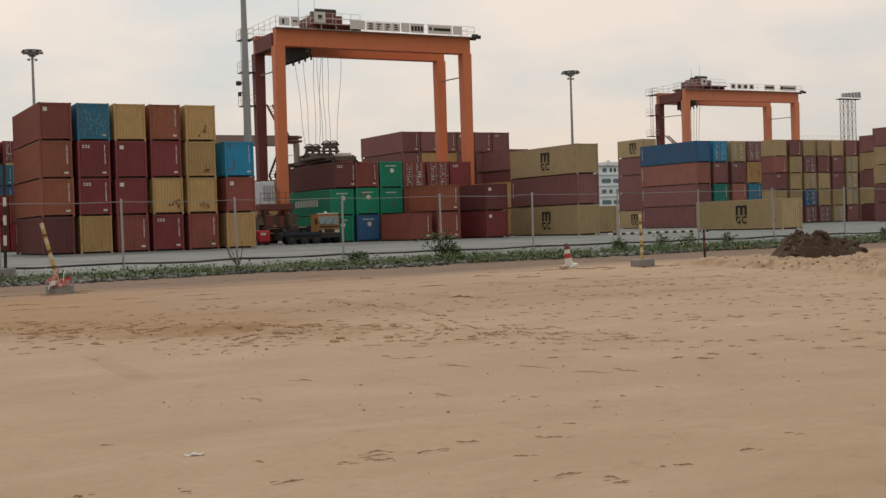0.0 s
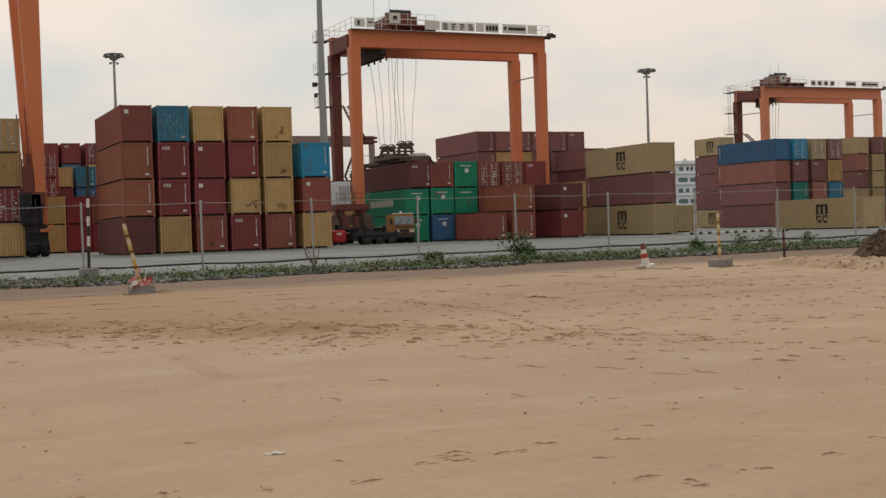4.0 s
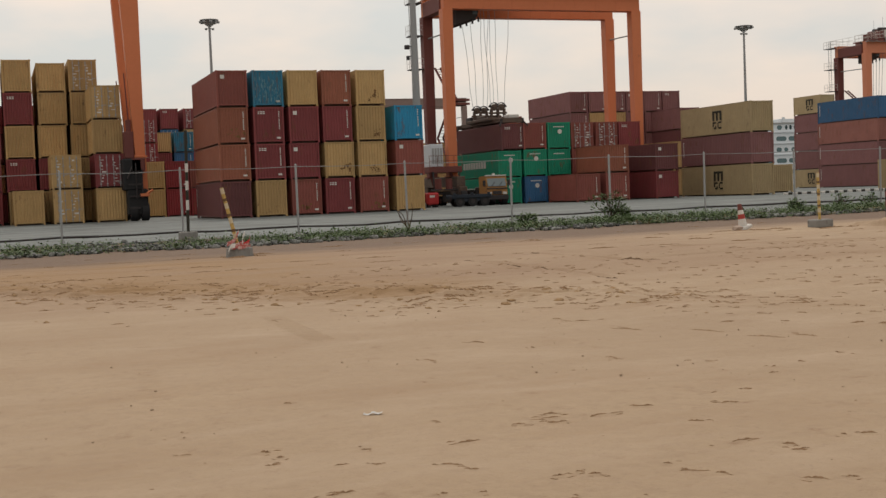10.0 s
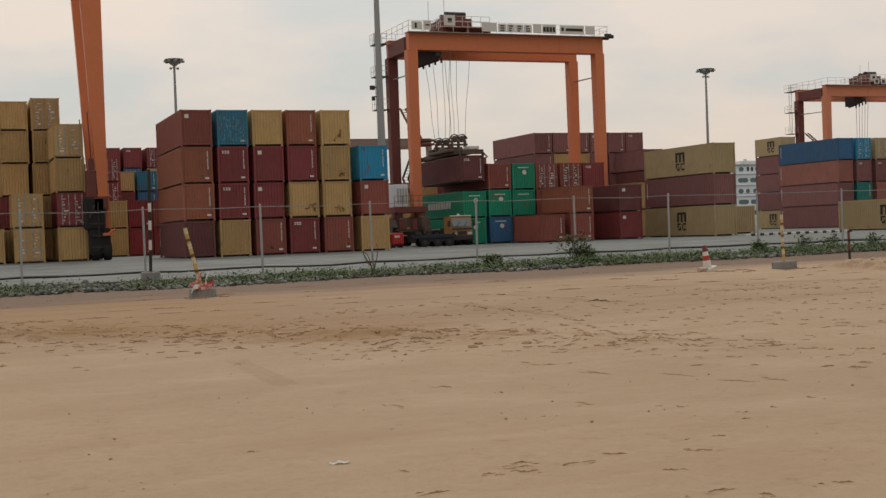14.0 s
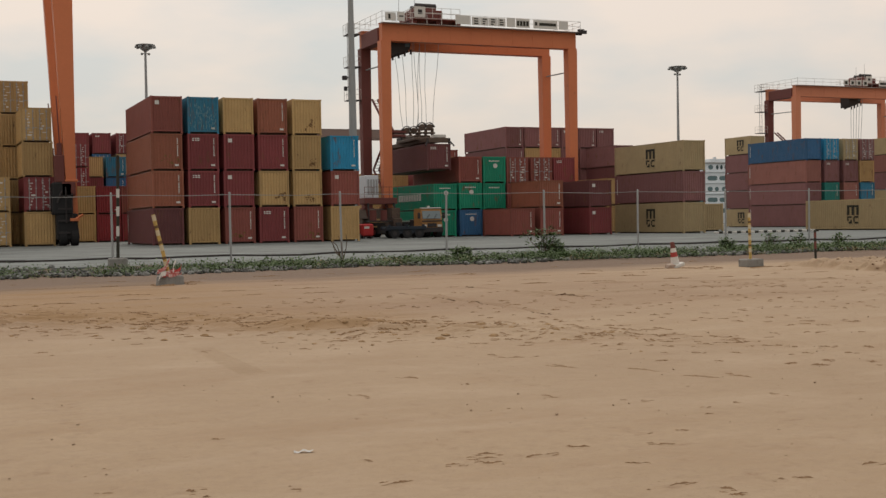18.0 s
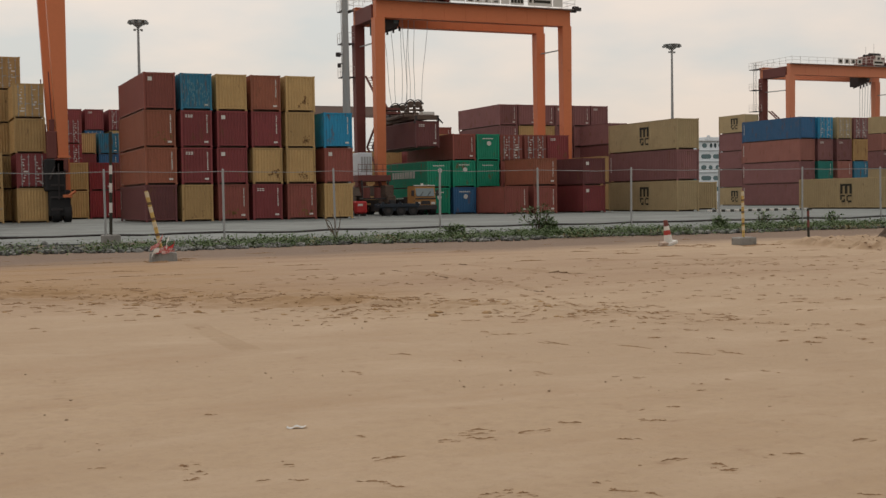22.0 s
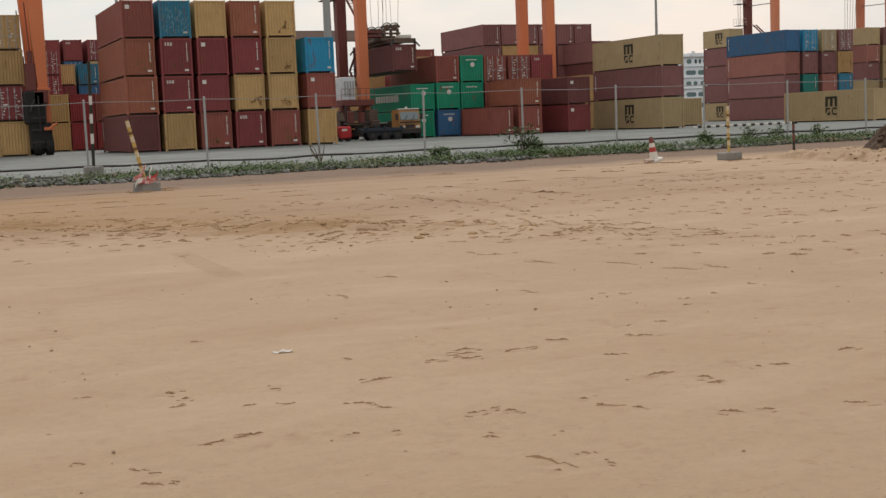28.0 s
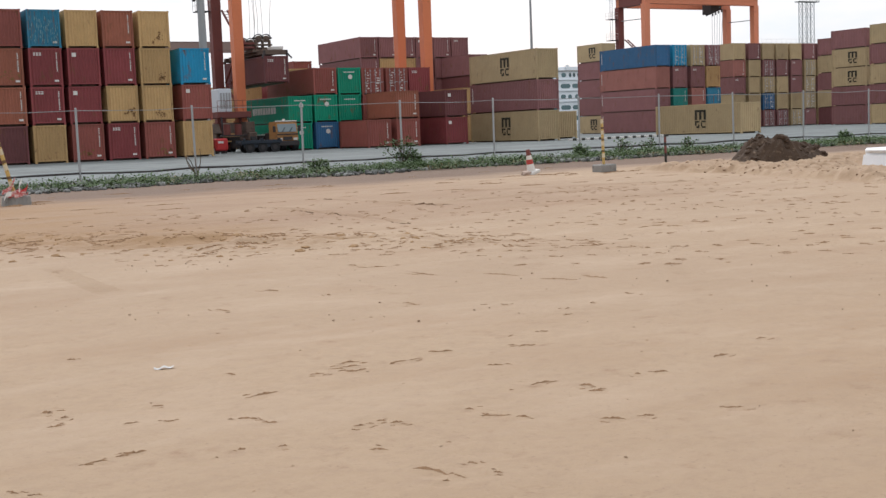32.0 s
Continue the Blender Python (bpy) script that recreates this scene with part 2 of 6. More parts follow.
def beam(bm, a, b, w0, w1=None, flat=None):
    """A square bar from a to b, that may taper."""
    a, b = Vector(a), Vector(b)
    w1 = w0 if w1 is None else w1
    d = (b - a).normalized()
    side = d.cross(Vector((0, 0, 1)) if abs(d.z) < 0.9 else Vector((0, 1, 0))).normalized()
    up = side.cross(d).normalized()
    k = flat or 1.0
    rings = []
    for p, w in ((a, w0), (b, w1)):
        rings.append([bm.verts.new(p + side * sx * w / 2 + up * sy * w * k / 2) for sx, sy in ((-1, -1), (1, -1), (1, 1), (-1, 1))])
    for i in range(4):
        bm.faces.new((rings[0][i], rings[0][(i + 1) % 4], rings[1][(i + 1) % 4], rings[1][i]))
    bm.faces.new(list(reversed(rings[0])))
    bm.faces.new(rings[1])


def mesh_of(bm, name, mat, smooth=False):
    bmesh.ops.recalc_face_normals(bm, faces=bm.faces)
    me = bpy.data.meshes.new(name)
    bm.to_mesh(me)
    bm.free()
    me.materials.append(mat)
    if smooth:
        me.polygons.foreach_set("use_smooth", [True] * len(me.polygons))
    return me


def part(name, bm, mat, parent, label="", at=(0, 0, 0), smooth=False):
    me = bm if isinstance(bm, bpy.types.Mesh) else mesh_of(bm, name, mat, smooth)
    ob = new(name, me)
    ob.parent = parent
    ob.location = at
    if label:
        ob["label"] = label
    if name == "railing":  # bars too thin to pick apart
        tagged(ob, kind="stuff")
    return ob


def thing(name, at, label, category, group="", turn=0.0):
    ob = new(name)
    ob.location = at
    ob.rotation_euler = (0, 0, radians(turn))
    ob.empty_display_size = 0.2
    return tagged(ob, label, category, group)


def grid_sheet(xs, ys, height):
    """A sheet over the lines xs and ys, lifted by height(x, y) arrays."""
    gx, gy = np.meshgrid(xs, ys)
    gz = height(gx, gy)
    co = np.stack([gx, gy, gz], -1).reshape(-1, 3)
    w, h = len(xs), len(ys)
    i = np.arange(w * h).reshape(h, w)
    q = np.stack([i[:-1, :-1], i[:-1, 1:], i[1:, 1:], i[1:, :-1]], -1).reshape(-1, 4)
    me = bpy.data.meshes.new("sheet")
    me.from_pydata(co.tolist(), [], q.tolist())
    me.polygons.foreach_set("use_smooth", [True] * len(me.polygons))
    return me


# ---- ground ----
import functools


def smooth_noise(x, y, size, seed):
    """Value noise on arrays, about -1 to 1."""
    def h(i, j):
        v = np.sin(i * 127.1 + j * 311.7 + seed * 74.7) * 43758.5453
        return v - np.floor(v)
    u, v = x / size, y / size
    i, j = np.floor(u), np.floor(v)
    fu, fv = u - i, v - j
    fu, fv = fu * fu * (3 - 2 * fu), fv * fv * (3 - 2 * fv)
    a = h(i, j) * (1 - fu) + h(i + 1, j) * fu
    b = h(i, j + 1) * (1 - fu) + h(i + 1, j + 1) * fu
    return 2 * (a * (1 - fv) + b * fv) - 1


RUTS = ((11.0, 24.5, 11.2, 20.4, 0.10), (8.95, 23.2, 9.1, 19.9, 0.08), (9.1, 19.9, 8.83, 16.6, 0.08), (14.0, 24.0, 19.5, 22.0, 0.08), (11.25, 20.8, 11.45, 20.1, 0.16))


# single steps that stand out: place, length of the broken edge, its turn across the line of sight
STEPS_NEAR = ((0.9, 6.84, 0.1, -20), (1.27, 6.29, 0.1, 4), (1.36, 6.47, 0.08, 6), (1.6, 6.1, 0.11, 5), (1.77, 6.01, 0.09, -19), (1.83, 6.4, 0.09, -20),
              (2.09, 5.78, 0.15, -21), (2.15, 5.62, 0.12, -14), (2.49, 5.27, 0.12, 13), (2.66, 5.2, 0.1, -2), (3.09, 5.24, 0.08, -15), (3.1, 5.06, 0.15, -9),
              (3.2, 4.93, 0.09, -25), (3.53, 4.64, 0.18, 9), (3.7, 4.61, 0.1, -10), (1.28, 5.45, 0.14, 12), (1.45, 5.48, 0.15, -4), (1.86, 5.22, 0.07, -14),
              (2.03, 5.16, 0.09, -6), (2.37, 4.84, 0.1, -20), (2.39, 4.35, 0.25, -42), (2.57, 4.37, 0.08, -29), (0.68, 5.45, 0.07, -27), (0.88, 5.17, 0.09, -30))
STEPS_MIDDLE = ((3.7, 5.52, 0.18, 37), (3.86, 5.32, 0.13, -1), (3.82, 5.2, 0.15, 11), (4.24, 5.37, 0.07, 1), (4.38, 5.32, 0.13, 15), (4.95, 5.47, 0.22, 50),
                (5.55, 5.74, 0.12, 24), (3.14, 6.65, 0.27, 10), (3.17, 6.76, 0.19, -2), (3.08, 6.52, 0.21, 17), (3.42, 6.59, 0.21, 34), (3.76, 6.7, 0.18, -3),
                (3.79, 6.1, 0.16, -25), (2.39, 6.27, 0.23, 35), (2.86, 6.58, 0.12, 19), (2.44, 6.92, 0.1, -40), (4.45, 6.93, 0.07, 34), (4.69, 6.93, 0.08, -6),
                (5.44, 7.68, 0.09, 31), (5.27, 7.46, 0.09, 29), (5.77, 7.8, 0.07, 20), (5.1, 8.33, 0.07, 16), (5.22, 8.2, 0.09, -10), (4.7, 8.88, 0.27, -36))
STEPS_OTHER = ((0.91, 4.92, 0.17, -38), (0.95, 5.09, 0.07, -23), (2.34, 4.21, 0.06, -12), (2.57, 4.19, 0.07, -32), (4.13, 4.46, 0.14, 12), (2.6, 5.29, 0.07, -9),
               (1.32, 6.63, 0.11, -38), (4.42, 9.85, 0.1, -41), (4.16, 10.55, 0.23, -42), (3.37, 9.63, 0.25, -60), (6.36, 8.05, 0.09, 16), (1.8, 8.1, 0.11, -36),
               (4.28, 6.54, 0.16, 24), (5.73, 11.53, 0.3, 0), (5.84, 10.6, 0.5, -42), (6.4, 9.98, 0.45, -25), (6.52, 9.32, 0.38, -30), (6.84, 9.15, 0.41, -47))


def belt_line(x):
    """The middle of the trodden belt, which runs aslant towards the fence."""
    return 22.0 - 1.08 * x


@functools.lru_cache(None)
def footprints():
    """Steps in the sand: each a place, the turn and length of its broken edge, and how strong it is."""
    rng = random.Random(7)
    prints = [(x, y, radians(turn) - math.atan2(x, y), length, 1.0) for x, y, length, turn in STEPS_NEAR + STEPS_MIDDLE + STEPS_OTHER]

    def add(x, y, spread, length, strength):
        prints.append((x, y, rng.gauss(0, spread) - math.atan2(x, y), length, strength))
    for _ in range(26):
        add(rng.uniform(0.6, 7), rng.uniform(4, 9), 0.4, rng.uniform(0.02, 0.06), rng.uniform(0.3, 0.6))
    for _ in range(390):  # pairs and threes of steps further off, in front of the fence
        x, y = rng.uniform(5, 22), rng.uniform(8.5, 23)
        if y + 1.08 * x < 17.5:
            continue
        for k in range(rng.choice((1, 1, 2, 2, 3))):
            add(x + rng.uniform(0.3, 0.5) * k, y - 0.3 * k + rng.uniform(-0.15, 0.15), 0.35, rng.uniform(0.07, 0.19), rng.uniform(1.0, 2.0))
    for _ in range(480):  # the trodden belt
        x = rng.uniform(0.3, 9.0)
        y = belt_line(x) + rng.gauss(0, 2.6 - 0.17 * x)
        add(x, y, 0.3, rng.uniform(0.07, 0.2), rng.uniform(0.5, 1.7))
    return prints


def sand_height(x, y):
    z = 0.02 * smooth_noise(x, y, 9.0, 1) + 0.012 * smooth_noise(x, y, 3.1, 2)
    near = np.clip((40 - y) / 6, 0, 1) * np.clip((y + 2) / 4, 0, 1)
    fine = 0.008 * smooth_noise(x, y, 0.8, 3) + 0.0035 * smooth_noise(x, y, 0.27, 4) + 0.0026 * smooth_noise(x, y, 0.11, 5) + 0.0014 * smooth_noise(x, y, 0.05, 11)
    # broken, rutted ground in the trodden belt, its crests across the line of sight
    off = (y - belt_line(x)) / (3.0 - 0.2 * np.clip(x, 0, 9))
    rough = np.exp(-off ** 2) * np.clip((9.5 - x) / 2, 0, 1) * np.clip((x + 3) / 2, 0, 1)
    u, v = (x * 0.95 - y * 0.3), (x * 0.3 + y * 0.95)
    fine += rough * (0.07 * (1 - np.abs(smooth_noise(u * 0.5, v, 0.55, 6))) ** 4 + 0.045 * np.abs(smooth_noise(u * 0.55, v, 0.27, 7)) ** 2 + 0.012 * smooth_noise(u * 0.7, v, 0.14, 8))
    z += near * fine
    # wheel ruts and a low spoil bank towards the far end
    for k, (cx, cy, slope) in enumerate(((0, 26.5, 0.03), (0, 28.2, 0.03), (5, 20.0, 0.14), (8.8, 18.0, 0.06), (0, 31.0, -0.04))):
        d = (y - cy - slope * (x - cx)) / math.hypot(1, slope)
        z += near * -0.05 * np.exp(-((d / 0.17) ** 2)) * (0.5 + 0.5 * smooth_noise(x, y, 2.2, 20 + k))
    # scraped-up spoil beyond a ragged edge
    d = (x - 21.9) * 0.95 - (y - 23.5) * 0.31 + 0.5 * smooth_noise(x, y, 1.6, 9) + 0.2 * smooth_noise(x, y, 0.5, 12)
    spoil = np.clip(d / 0.22, 0, 1) * np.clip((13 - d) / 3, 0, 1) * np.clip((30.5 - y) / 2.5, 0, 1) * np.clip((y - 9) / 4, 0, 1)
    z += 0.7 * spoil * (0.09 + 0.12 * np.abs(smooth_noise(x, y, 1.4, 10)) + 0.12 * np.abs(smooth_noise(x, y, 0.6, 13)) + 0.13 * (1 - np.abs(smooth_noise(x, y, 0.42, 18))) ** 4 + 0.05 * smooth_noise(x, y, 0.2, 14))
    # ruts scraped by a dragged blade
    for ax, ay, bx_, by_, w in RUTS:
        length = math.hypot(bx_ - ax, by_ - ay)
        ux, uy = (bx_ - ax) / length, (by_ - ay) / length
        s, e = (x - ax) * ux + (y - ay) * uy, -(x - ax) * uy + (y - ay) * ux
        e = e + 0.10 * smooth_noise(s, s * 0, 0.9, 16)
        on = np.clip(s / 0.5, 0, 1) * np.clip((length - s) / 0.2, 0, 1) * (0.75 + 0.45 * smooth_noise(x, y, 0.8, 17))
        z += on * (-0.05 * np.exp(-((e / w) ** 2)) + 0.028 * np.exp(-(((np.abs(e) - 2 * w) / w) ** 2)))
    for px, py, turn, length, strength in footprints():
        reach = 0.6 * length + 0.12
        ring = (np.abs(x - px) < reach) & (np.abs(y - py) < reach)
        if not ring.any():
            continue
        dx, dy = x[ring] - px, y[ring] - py
        u = (dx * math.cos(turn) + dy * math.sin(turn)) / (0.5 * length)
        v = (-dx * math.sin(turn) + dy * math.cos(turn)) / 0.07
        # a shallow scoop in front of the broken edge
        wide = np.clip((1.05 - np.abs(u)) * 2.2, 0, 1)
        z[ring] += -0.005 * strength * wide * np.exp(-(((v + 0.8) / 0.5) ** 2))
    # tread marks of a tyre
    for ax, ay, bx, by, half in ((3.05, 14.6, 2.94, 11.4, 0.15), (1.13, 11.3, 1.0, 8.4, 0.10), (9.4, 12.0, 7.2, 8.2, 0.1), (2.36, 4.6, 2.34, 3.9, 0.09)):
        length = math.hypot(bx - ax, by - ay)
        ux, uy = (bx - ax) / length, (by - ay) / length
        near_by = (np.abs(x - (ax + bx) / 2) < 3) & (np.abs(y - (ay + by) / 2) < 4)
        dx, dy = x[near_by] - ax, y[near_by] - ay
        s, d = dx * ux + dy * uy, -dx * uy + dy * ux
        on = np.clip((half - np.abs(d)) / 0.02, 0, 1) * np.clip(s / 0.3, 0, 1) * np.clip((length - s) / 0.3, 0, 1)
        z[near_by] += on * (3.2 if ay > 14 else 1.2) * (-0.001 + 0.003 * np.sin((s + 0.5 * np.abs(d)) * 2 * math.pi / 0.16))
    return z - 0.015


def sand_material():
    m = bpy.data.materials.new("sand")
    m.use_nodes = True
    nt = m.node_tree
    n, link = nt.nodes, nt.links
    bsdf = n["Principled BSDF"]
    bsdf.inputs["Roughness"].default_value = 0.92
    co = n.new("ShaderNodeTexCoord")

    def noise_at(scale, detail, stretch=(1, 1, 1), rough=0.55, turn=0.0):
        mp = n.new("ShaderNodeMapping")
        mp.inputs["Scale"].default_value = stretch
        mp.inputs["Rotation"].default_value = (0, 0, turn)
        link.new(co.outputs["Object"], mp.inputs[0])
        t = n.new("ShaderNodeTexNoise")
        t.inputs["Scale"].default_value, t.inputs["Detail"].default_value, t.inputs["Roughness"].default_value = scale, detail, rough
        link.new(mp.outputs[0], t.inputs["Vector"])
        return t.outputs[0]

    def over(low, high, source, under, colour):
        cut = n.new("ShaderNodeMapRange")
        cut.inputs[1].default_value, cut.inputs[2].default_value = low, high
        link.new(source, cut.inputs[0])
        mix = n.new("ShaderNodeMixRGB")
        link.new(cut.outputs[0], mix.inputs[0])
        if isinstance(under, tuple):
            mix.inputs[1].default_value = (*under, 1)
        else:
            link.new(under, mix.inputs[1])
        mix.inputs[2].default_value = (*colour, 1)
        return mix.outputs[0]

    c = over(0.30, 0.70, noise_at(0.16, 5), (0.32, 0.225, 0.139), (0.378, 0.271, 0.168))
    c = over(0.50, 0.72, noise_at(0.5, 8, (0.5, 1.4, 1), 0.62), c, (0.30, 0.195, 0.11))
    c = over(0.58, 0.70, noise_at(3.5, 8, (1, 1, 1), 0.7), c, (0.26, 0.165, 0.095))
    c = over(0.46, 0.66, noise_at(9.0, 8, (1, 1, 1), 0.78), c, (0.315, 0.22, 0.138))
    # pale dry drifts, drawn out aslant
    c = over(0.50, 0.78, noise_at(0.7, 8, (0.6, 1.3, 1), 0.66, -0.5), c, (0.395, 0.292, 0.195))
    # damp, churned earth in the belt along the fence
    sep = n.new("ShaderNodeSeparateXYZ")
    link.new(co.outputs["Object"], sep.inputs[0])
    belt = n.new("ShaderNodeMapRange")
    belt.interpolation_type = "SMOOTHSTEP"
    belt.inputs[1].default_value, belt.inputs[2].default_value = 12.0, 21.0
    link.new(sep.outputs[1], belt.inputs[0])
    damp = n.new("ShaderNodeMath")
    damp.operation = "MULTIPLY"
    link.new(belt.outputs[0], damp.inputs[0])
    link.new(noise_at(0.22, 6, (0.6, 1.3, 1)), damp.inputs[1])
    dry_side = n.new("ShaderNodeMapRange")  # the sand towards the heaps is dry
    dry_side.interpolation_type = "SMOOTHSTEP"
    dry_side.inputs[1].default_value, dry_side.inputs[2].default_value = 11.0, 20.0
    dry_side.inputs[3].default_value, dry_side.inputs[4].default_value = 1.0, 0.35
    link.new(sep.outputs[0], dry_side.inputs[0])
    damp_b = n.new("ShaderNodeMath")
    damp_b.operation = "MULTIPLY"
    link.new(damp.outputs[0], damp_b.inputs[0])
    link.new(dry_side.outputs[0], damp_b.inputs[1])
    c = over(0.14, 0.60, damp_b.outputs[0], c, (0.26, 0.163, 0.092))
    # browner, turned-over sand round the trodden belt
    far_side = n.new("ShaderNodeMapRange")
    far_side.interpolation_type = "SMOOTHSTEP"
    far_side.inputs[1].default_value, far_side.inputs[2].default_value = 10.5, 5.0
    link.new(sep.outputs[0], far_side.inputs[0])
    aslant = n.new("ShaderNodeMath")
    aslant.operation, aslant.inputs[1].default_value = "MULTIPLY_ADD", 1.08
    link.new(sep.outputs[0], aslant.inputs[0])
    link.new(sep.outputs[1], aslant.inputs[2])
    turned = n.new("ShaderNodeMapRange")
    turned.interpolation_type = "SMOOTHSTEP"
    turned.inputs[1].default_value, turned.inputs[2].default_value = 18.0, 22.5
    link.new(aslant.outputs[0], turned.inputs[0])
    brown = n.new("ShaderNodeMath")
    brown.operation = "MULTIPLY"
    link.new(turned.outputs[0], brown.inputs[0])
    link.new(far_side.outputs[0], brown.inputs[1])
    brown_b = n.new("ShaderNodeMath")
    brown_b.operation = "MULTIPLY"
    link.new(brown.outputs[0], brown_b.inputs[0])
    link.new(noise_at(0.5, 7, (0.5, 1.4, 1)), brown_b.inputs[1])
    c = over(0.26, 0.56, brown_b.outputs[0], c, (0.265, 0.158, 0.07))
    # dark reddish earth that was washed out in front of the verge
    slope = n.new("ShaderNodeMath")
    slope.operation = "MULTIPLY_ADD"
    link.new(sep.outputs[0], slope.inputs[0])
    slope.inputs[1].default_value = -0.06
    link.new(sep.outputs[1], slope.inputs[2])
    wash = n.new("ShaderNodeMath")
    wash.operation = "MULTIPLY_ADD"
    link.new(noise_at(0.45, 6, (0.5, 1.2, 1)), wash.inputs[0])
    wash.inputs[1].default_value = 5.0
    link.new(slope.outputs[0], wash.inputs[2])
    c = over(31.2, 34.6, wash.outputs[0], c, (0.135, 0.083, 0.05))
    speck = noise_at(38.0, 4, (1, 1, 1), 0.7)
    c = over(0.60, 0.78, speck, c, (0.20, 0.13, 0.085))
    link.new(c, bsdf.inputs["Base Color"])
    b = n.new("ShaderNodeBump")
    b.inputs["Strength"].default_value, b.inputs["Distance"].default_value = 0.75, 0.014
    link.new(noise_at(24.0, 8, (1, 1, 1), 0.7), b.inputs["Height"])
    link.new(b.outputs[0], bsdf.inputs["Normal"])
    return m


SAND = sand_material()
xs = np.concatenate([[-3000, -900, -300, -120, -60, -30, -15, -8, -4, -2], np.arange(-0.5, 6.0, 0.02), np.arange(6.0, 12.0, 0.035), np.arange(12.0, 20, 0.07), np.arange(20.0, 32, 0.065), np.arange(32.0, 46, 0.3), [46, 50, 60, 90, 150, 300, 900, 3000]])
ys = np.concatenate([[-3000, -900, -300, -90, -30, -12, -6, -2, 0, 2, 3], np.arange(3.6, 8.0, 0.018), np.arange(8.0, 13.0, 0.028), np.arange(13.0, 25, 0.042), np.arange(25.0, 30, 0.07), np.arange(30.0, 40, 0.18), np.arange(40, 52, 1.0), [60, 90, 200, 600, 1500, 3500]])
ground_mesh = grid_sheet(xs, ys, sand_height)
ground_mesh.materials.append(SAND)
tagged(new("ground", ground_mesh), "pale brown sand with footprints and wheel ruts", "sand ground", kind="structure")


def broken_crust(name, label, colour, seed):
    """Small ragged ridges of sand, turned up at the edge of each step, joined into one sheet; shade is toned into their
    colour.
    """
    rng = random.Random(seed)
    lines = []
    for px, py, turn, length, strength in footprints():
        for k in range(rng.choice((2, 2, 3, 3, 4)) if length > 0.06 else 1):
            half = 0.5 * length * (rng.uniform(0.5, 0.85) if k == 0 else rng.uniform(0.25, 0.55))
            u = rng.uniform(-0.15, 0.15) * length if k == 0 else rng.choice((-1, 1)) * rng.uniform(0.25, 0.5) * length
            v = 0.0 if k == 0 else rng.uniform(-0.06, 0.06)
            h = (rng.uniform(0.0068, 0.0105) if k == 0 else rng.uniform(0.0035, 0.0065)) * min(1.15, 0.5 + 4.5 * length) * (0.55 + 0.45 * strength)
            bow, lean = rng.uniform(-0.12, 0.22), rng.uniform(-0.12, 0.12)
            c, sn = math.cos(turn), math.sin(turn)
            n = 11
            run = []
            for q in range(n):
                f = 2 * q / (n - 1) - 1
                lu, lv = u + f * half, v - bow * half * f * f + lean * half * f + rng.uniform(-0.006, 0.006)
                run.append((px + lu * c - lv * sn, py + lu * sn + lv * c, h * (1 - abs(f) ** 3) * rng.uniform(0.35, 1.15), c, sn))
            lines.append(run)
    ridges = []
    for _ in range(120):  # long broken ridges in the trodden belt
        px = 8.5 * rng.random() ** 1.35
        py = belt_line(px) + rng.gauss(0, 2.0 - 0.14 * px)
        ridges.append((px, py, rng.uniform(-0.2, 0.15) - math.atan2(px, py), rng.uniform(0.06, 0.2), rng.uniform(0.012, 0.026)))
    for cx, cy in ((5.8, 30.9), (22.45, 29.3), (20.5, 30.3)):  # dug-up sand round the posts
        for _ in range(12):
            ridges.append((cx + rng.gauss(0, 0.5), cy - 0.45 + rng.gauss(0, 0.3), rng.uniform(-0.7, 0.2), rng.uniform(0.1, 0.3), rng.uniform(0.02, 0.05)))
    for _ in range(95):  # crumbled edges of wheel tracks that run along the fence
        px = rng.uniform(0, 24)
        py = rng.choice((24.5 + 0.02 * px, 26.5 + 0.03 * px, 28.2 + 0.03 * px, 31.2 - 0.04 * px, 33.5)) + rng.gauss(0, 0.12)
        ridges.append((px, py, rng.uniform(-0.12, 0.08), rng.uniform(0.12, 0.42), rng.uniform(0.012, 0.026)))
    firm = len(lines) + len(ridges)
    for ax, ay, bx_, by_, w in RUTS:
        steps = max(2, int(math.hypot(bx_ - ax, by_ - ay) / 0.5))
        for k in range(steps):
            f = (k + 0.5) / steps
            ridges.append((ax + (bx_ - ax) * f + w, ay + (by_ - ay) * f, math.atan2(by_ - ay, bx_ - ax), 0.38, rng.uniform(0.012, 0.03)))
    for px, py, turn, half, h in ridges:
        c, sn = math.cos(turn), math.sin(turn)
        n = 11
        run = []
        for q in range(n):
            f = 2 * q / (n - 1) - 1
            lu, lv = f * half, rng.uniform(-0.03, 0.03)
            run.append((px + lu * c - lv * sn, py + lu * sn + lv * c, h * (1 - abs(f) ** 3) * rng.uniform(0.2, 1.1), c, sn))
        lines.append(run)
    flat = [p for run in lines for p in run]
    heights = sand_height(np.array([p[0] for p in flat]), np.array([p[1] for p in flat]))
    verts, faces = [], []
    at = 0
    for run in lines:
        base = len(verts)
        for x, y, h, c, sn in run:
            z = heights[at]
            at += 1
            w = 0.4 * h + 0.002
            verts += [(x + w * sn, y - w * c, z - 0.006), (x, y, z + h), (x - 6 * w * sn, y + 6 * w * c, z - 0.004)]
        for q in range(len(run) - 1):
            i = base + 3 * q
            faces += [(i, i + 3, i + 4, i + 1), (i + 1, i + 4, i + 5, i + 2)]
    me = bpy.data.meshes.new(name)
    me.from_pydata(verts, [], faces)
    first_rut = sum(2 * (len(run) - 1) for run in lines[:firm])
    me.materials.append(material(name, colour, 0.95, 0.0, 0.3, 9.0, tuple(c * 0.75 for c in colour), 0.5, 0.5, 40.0))
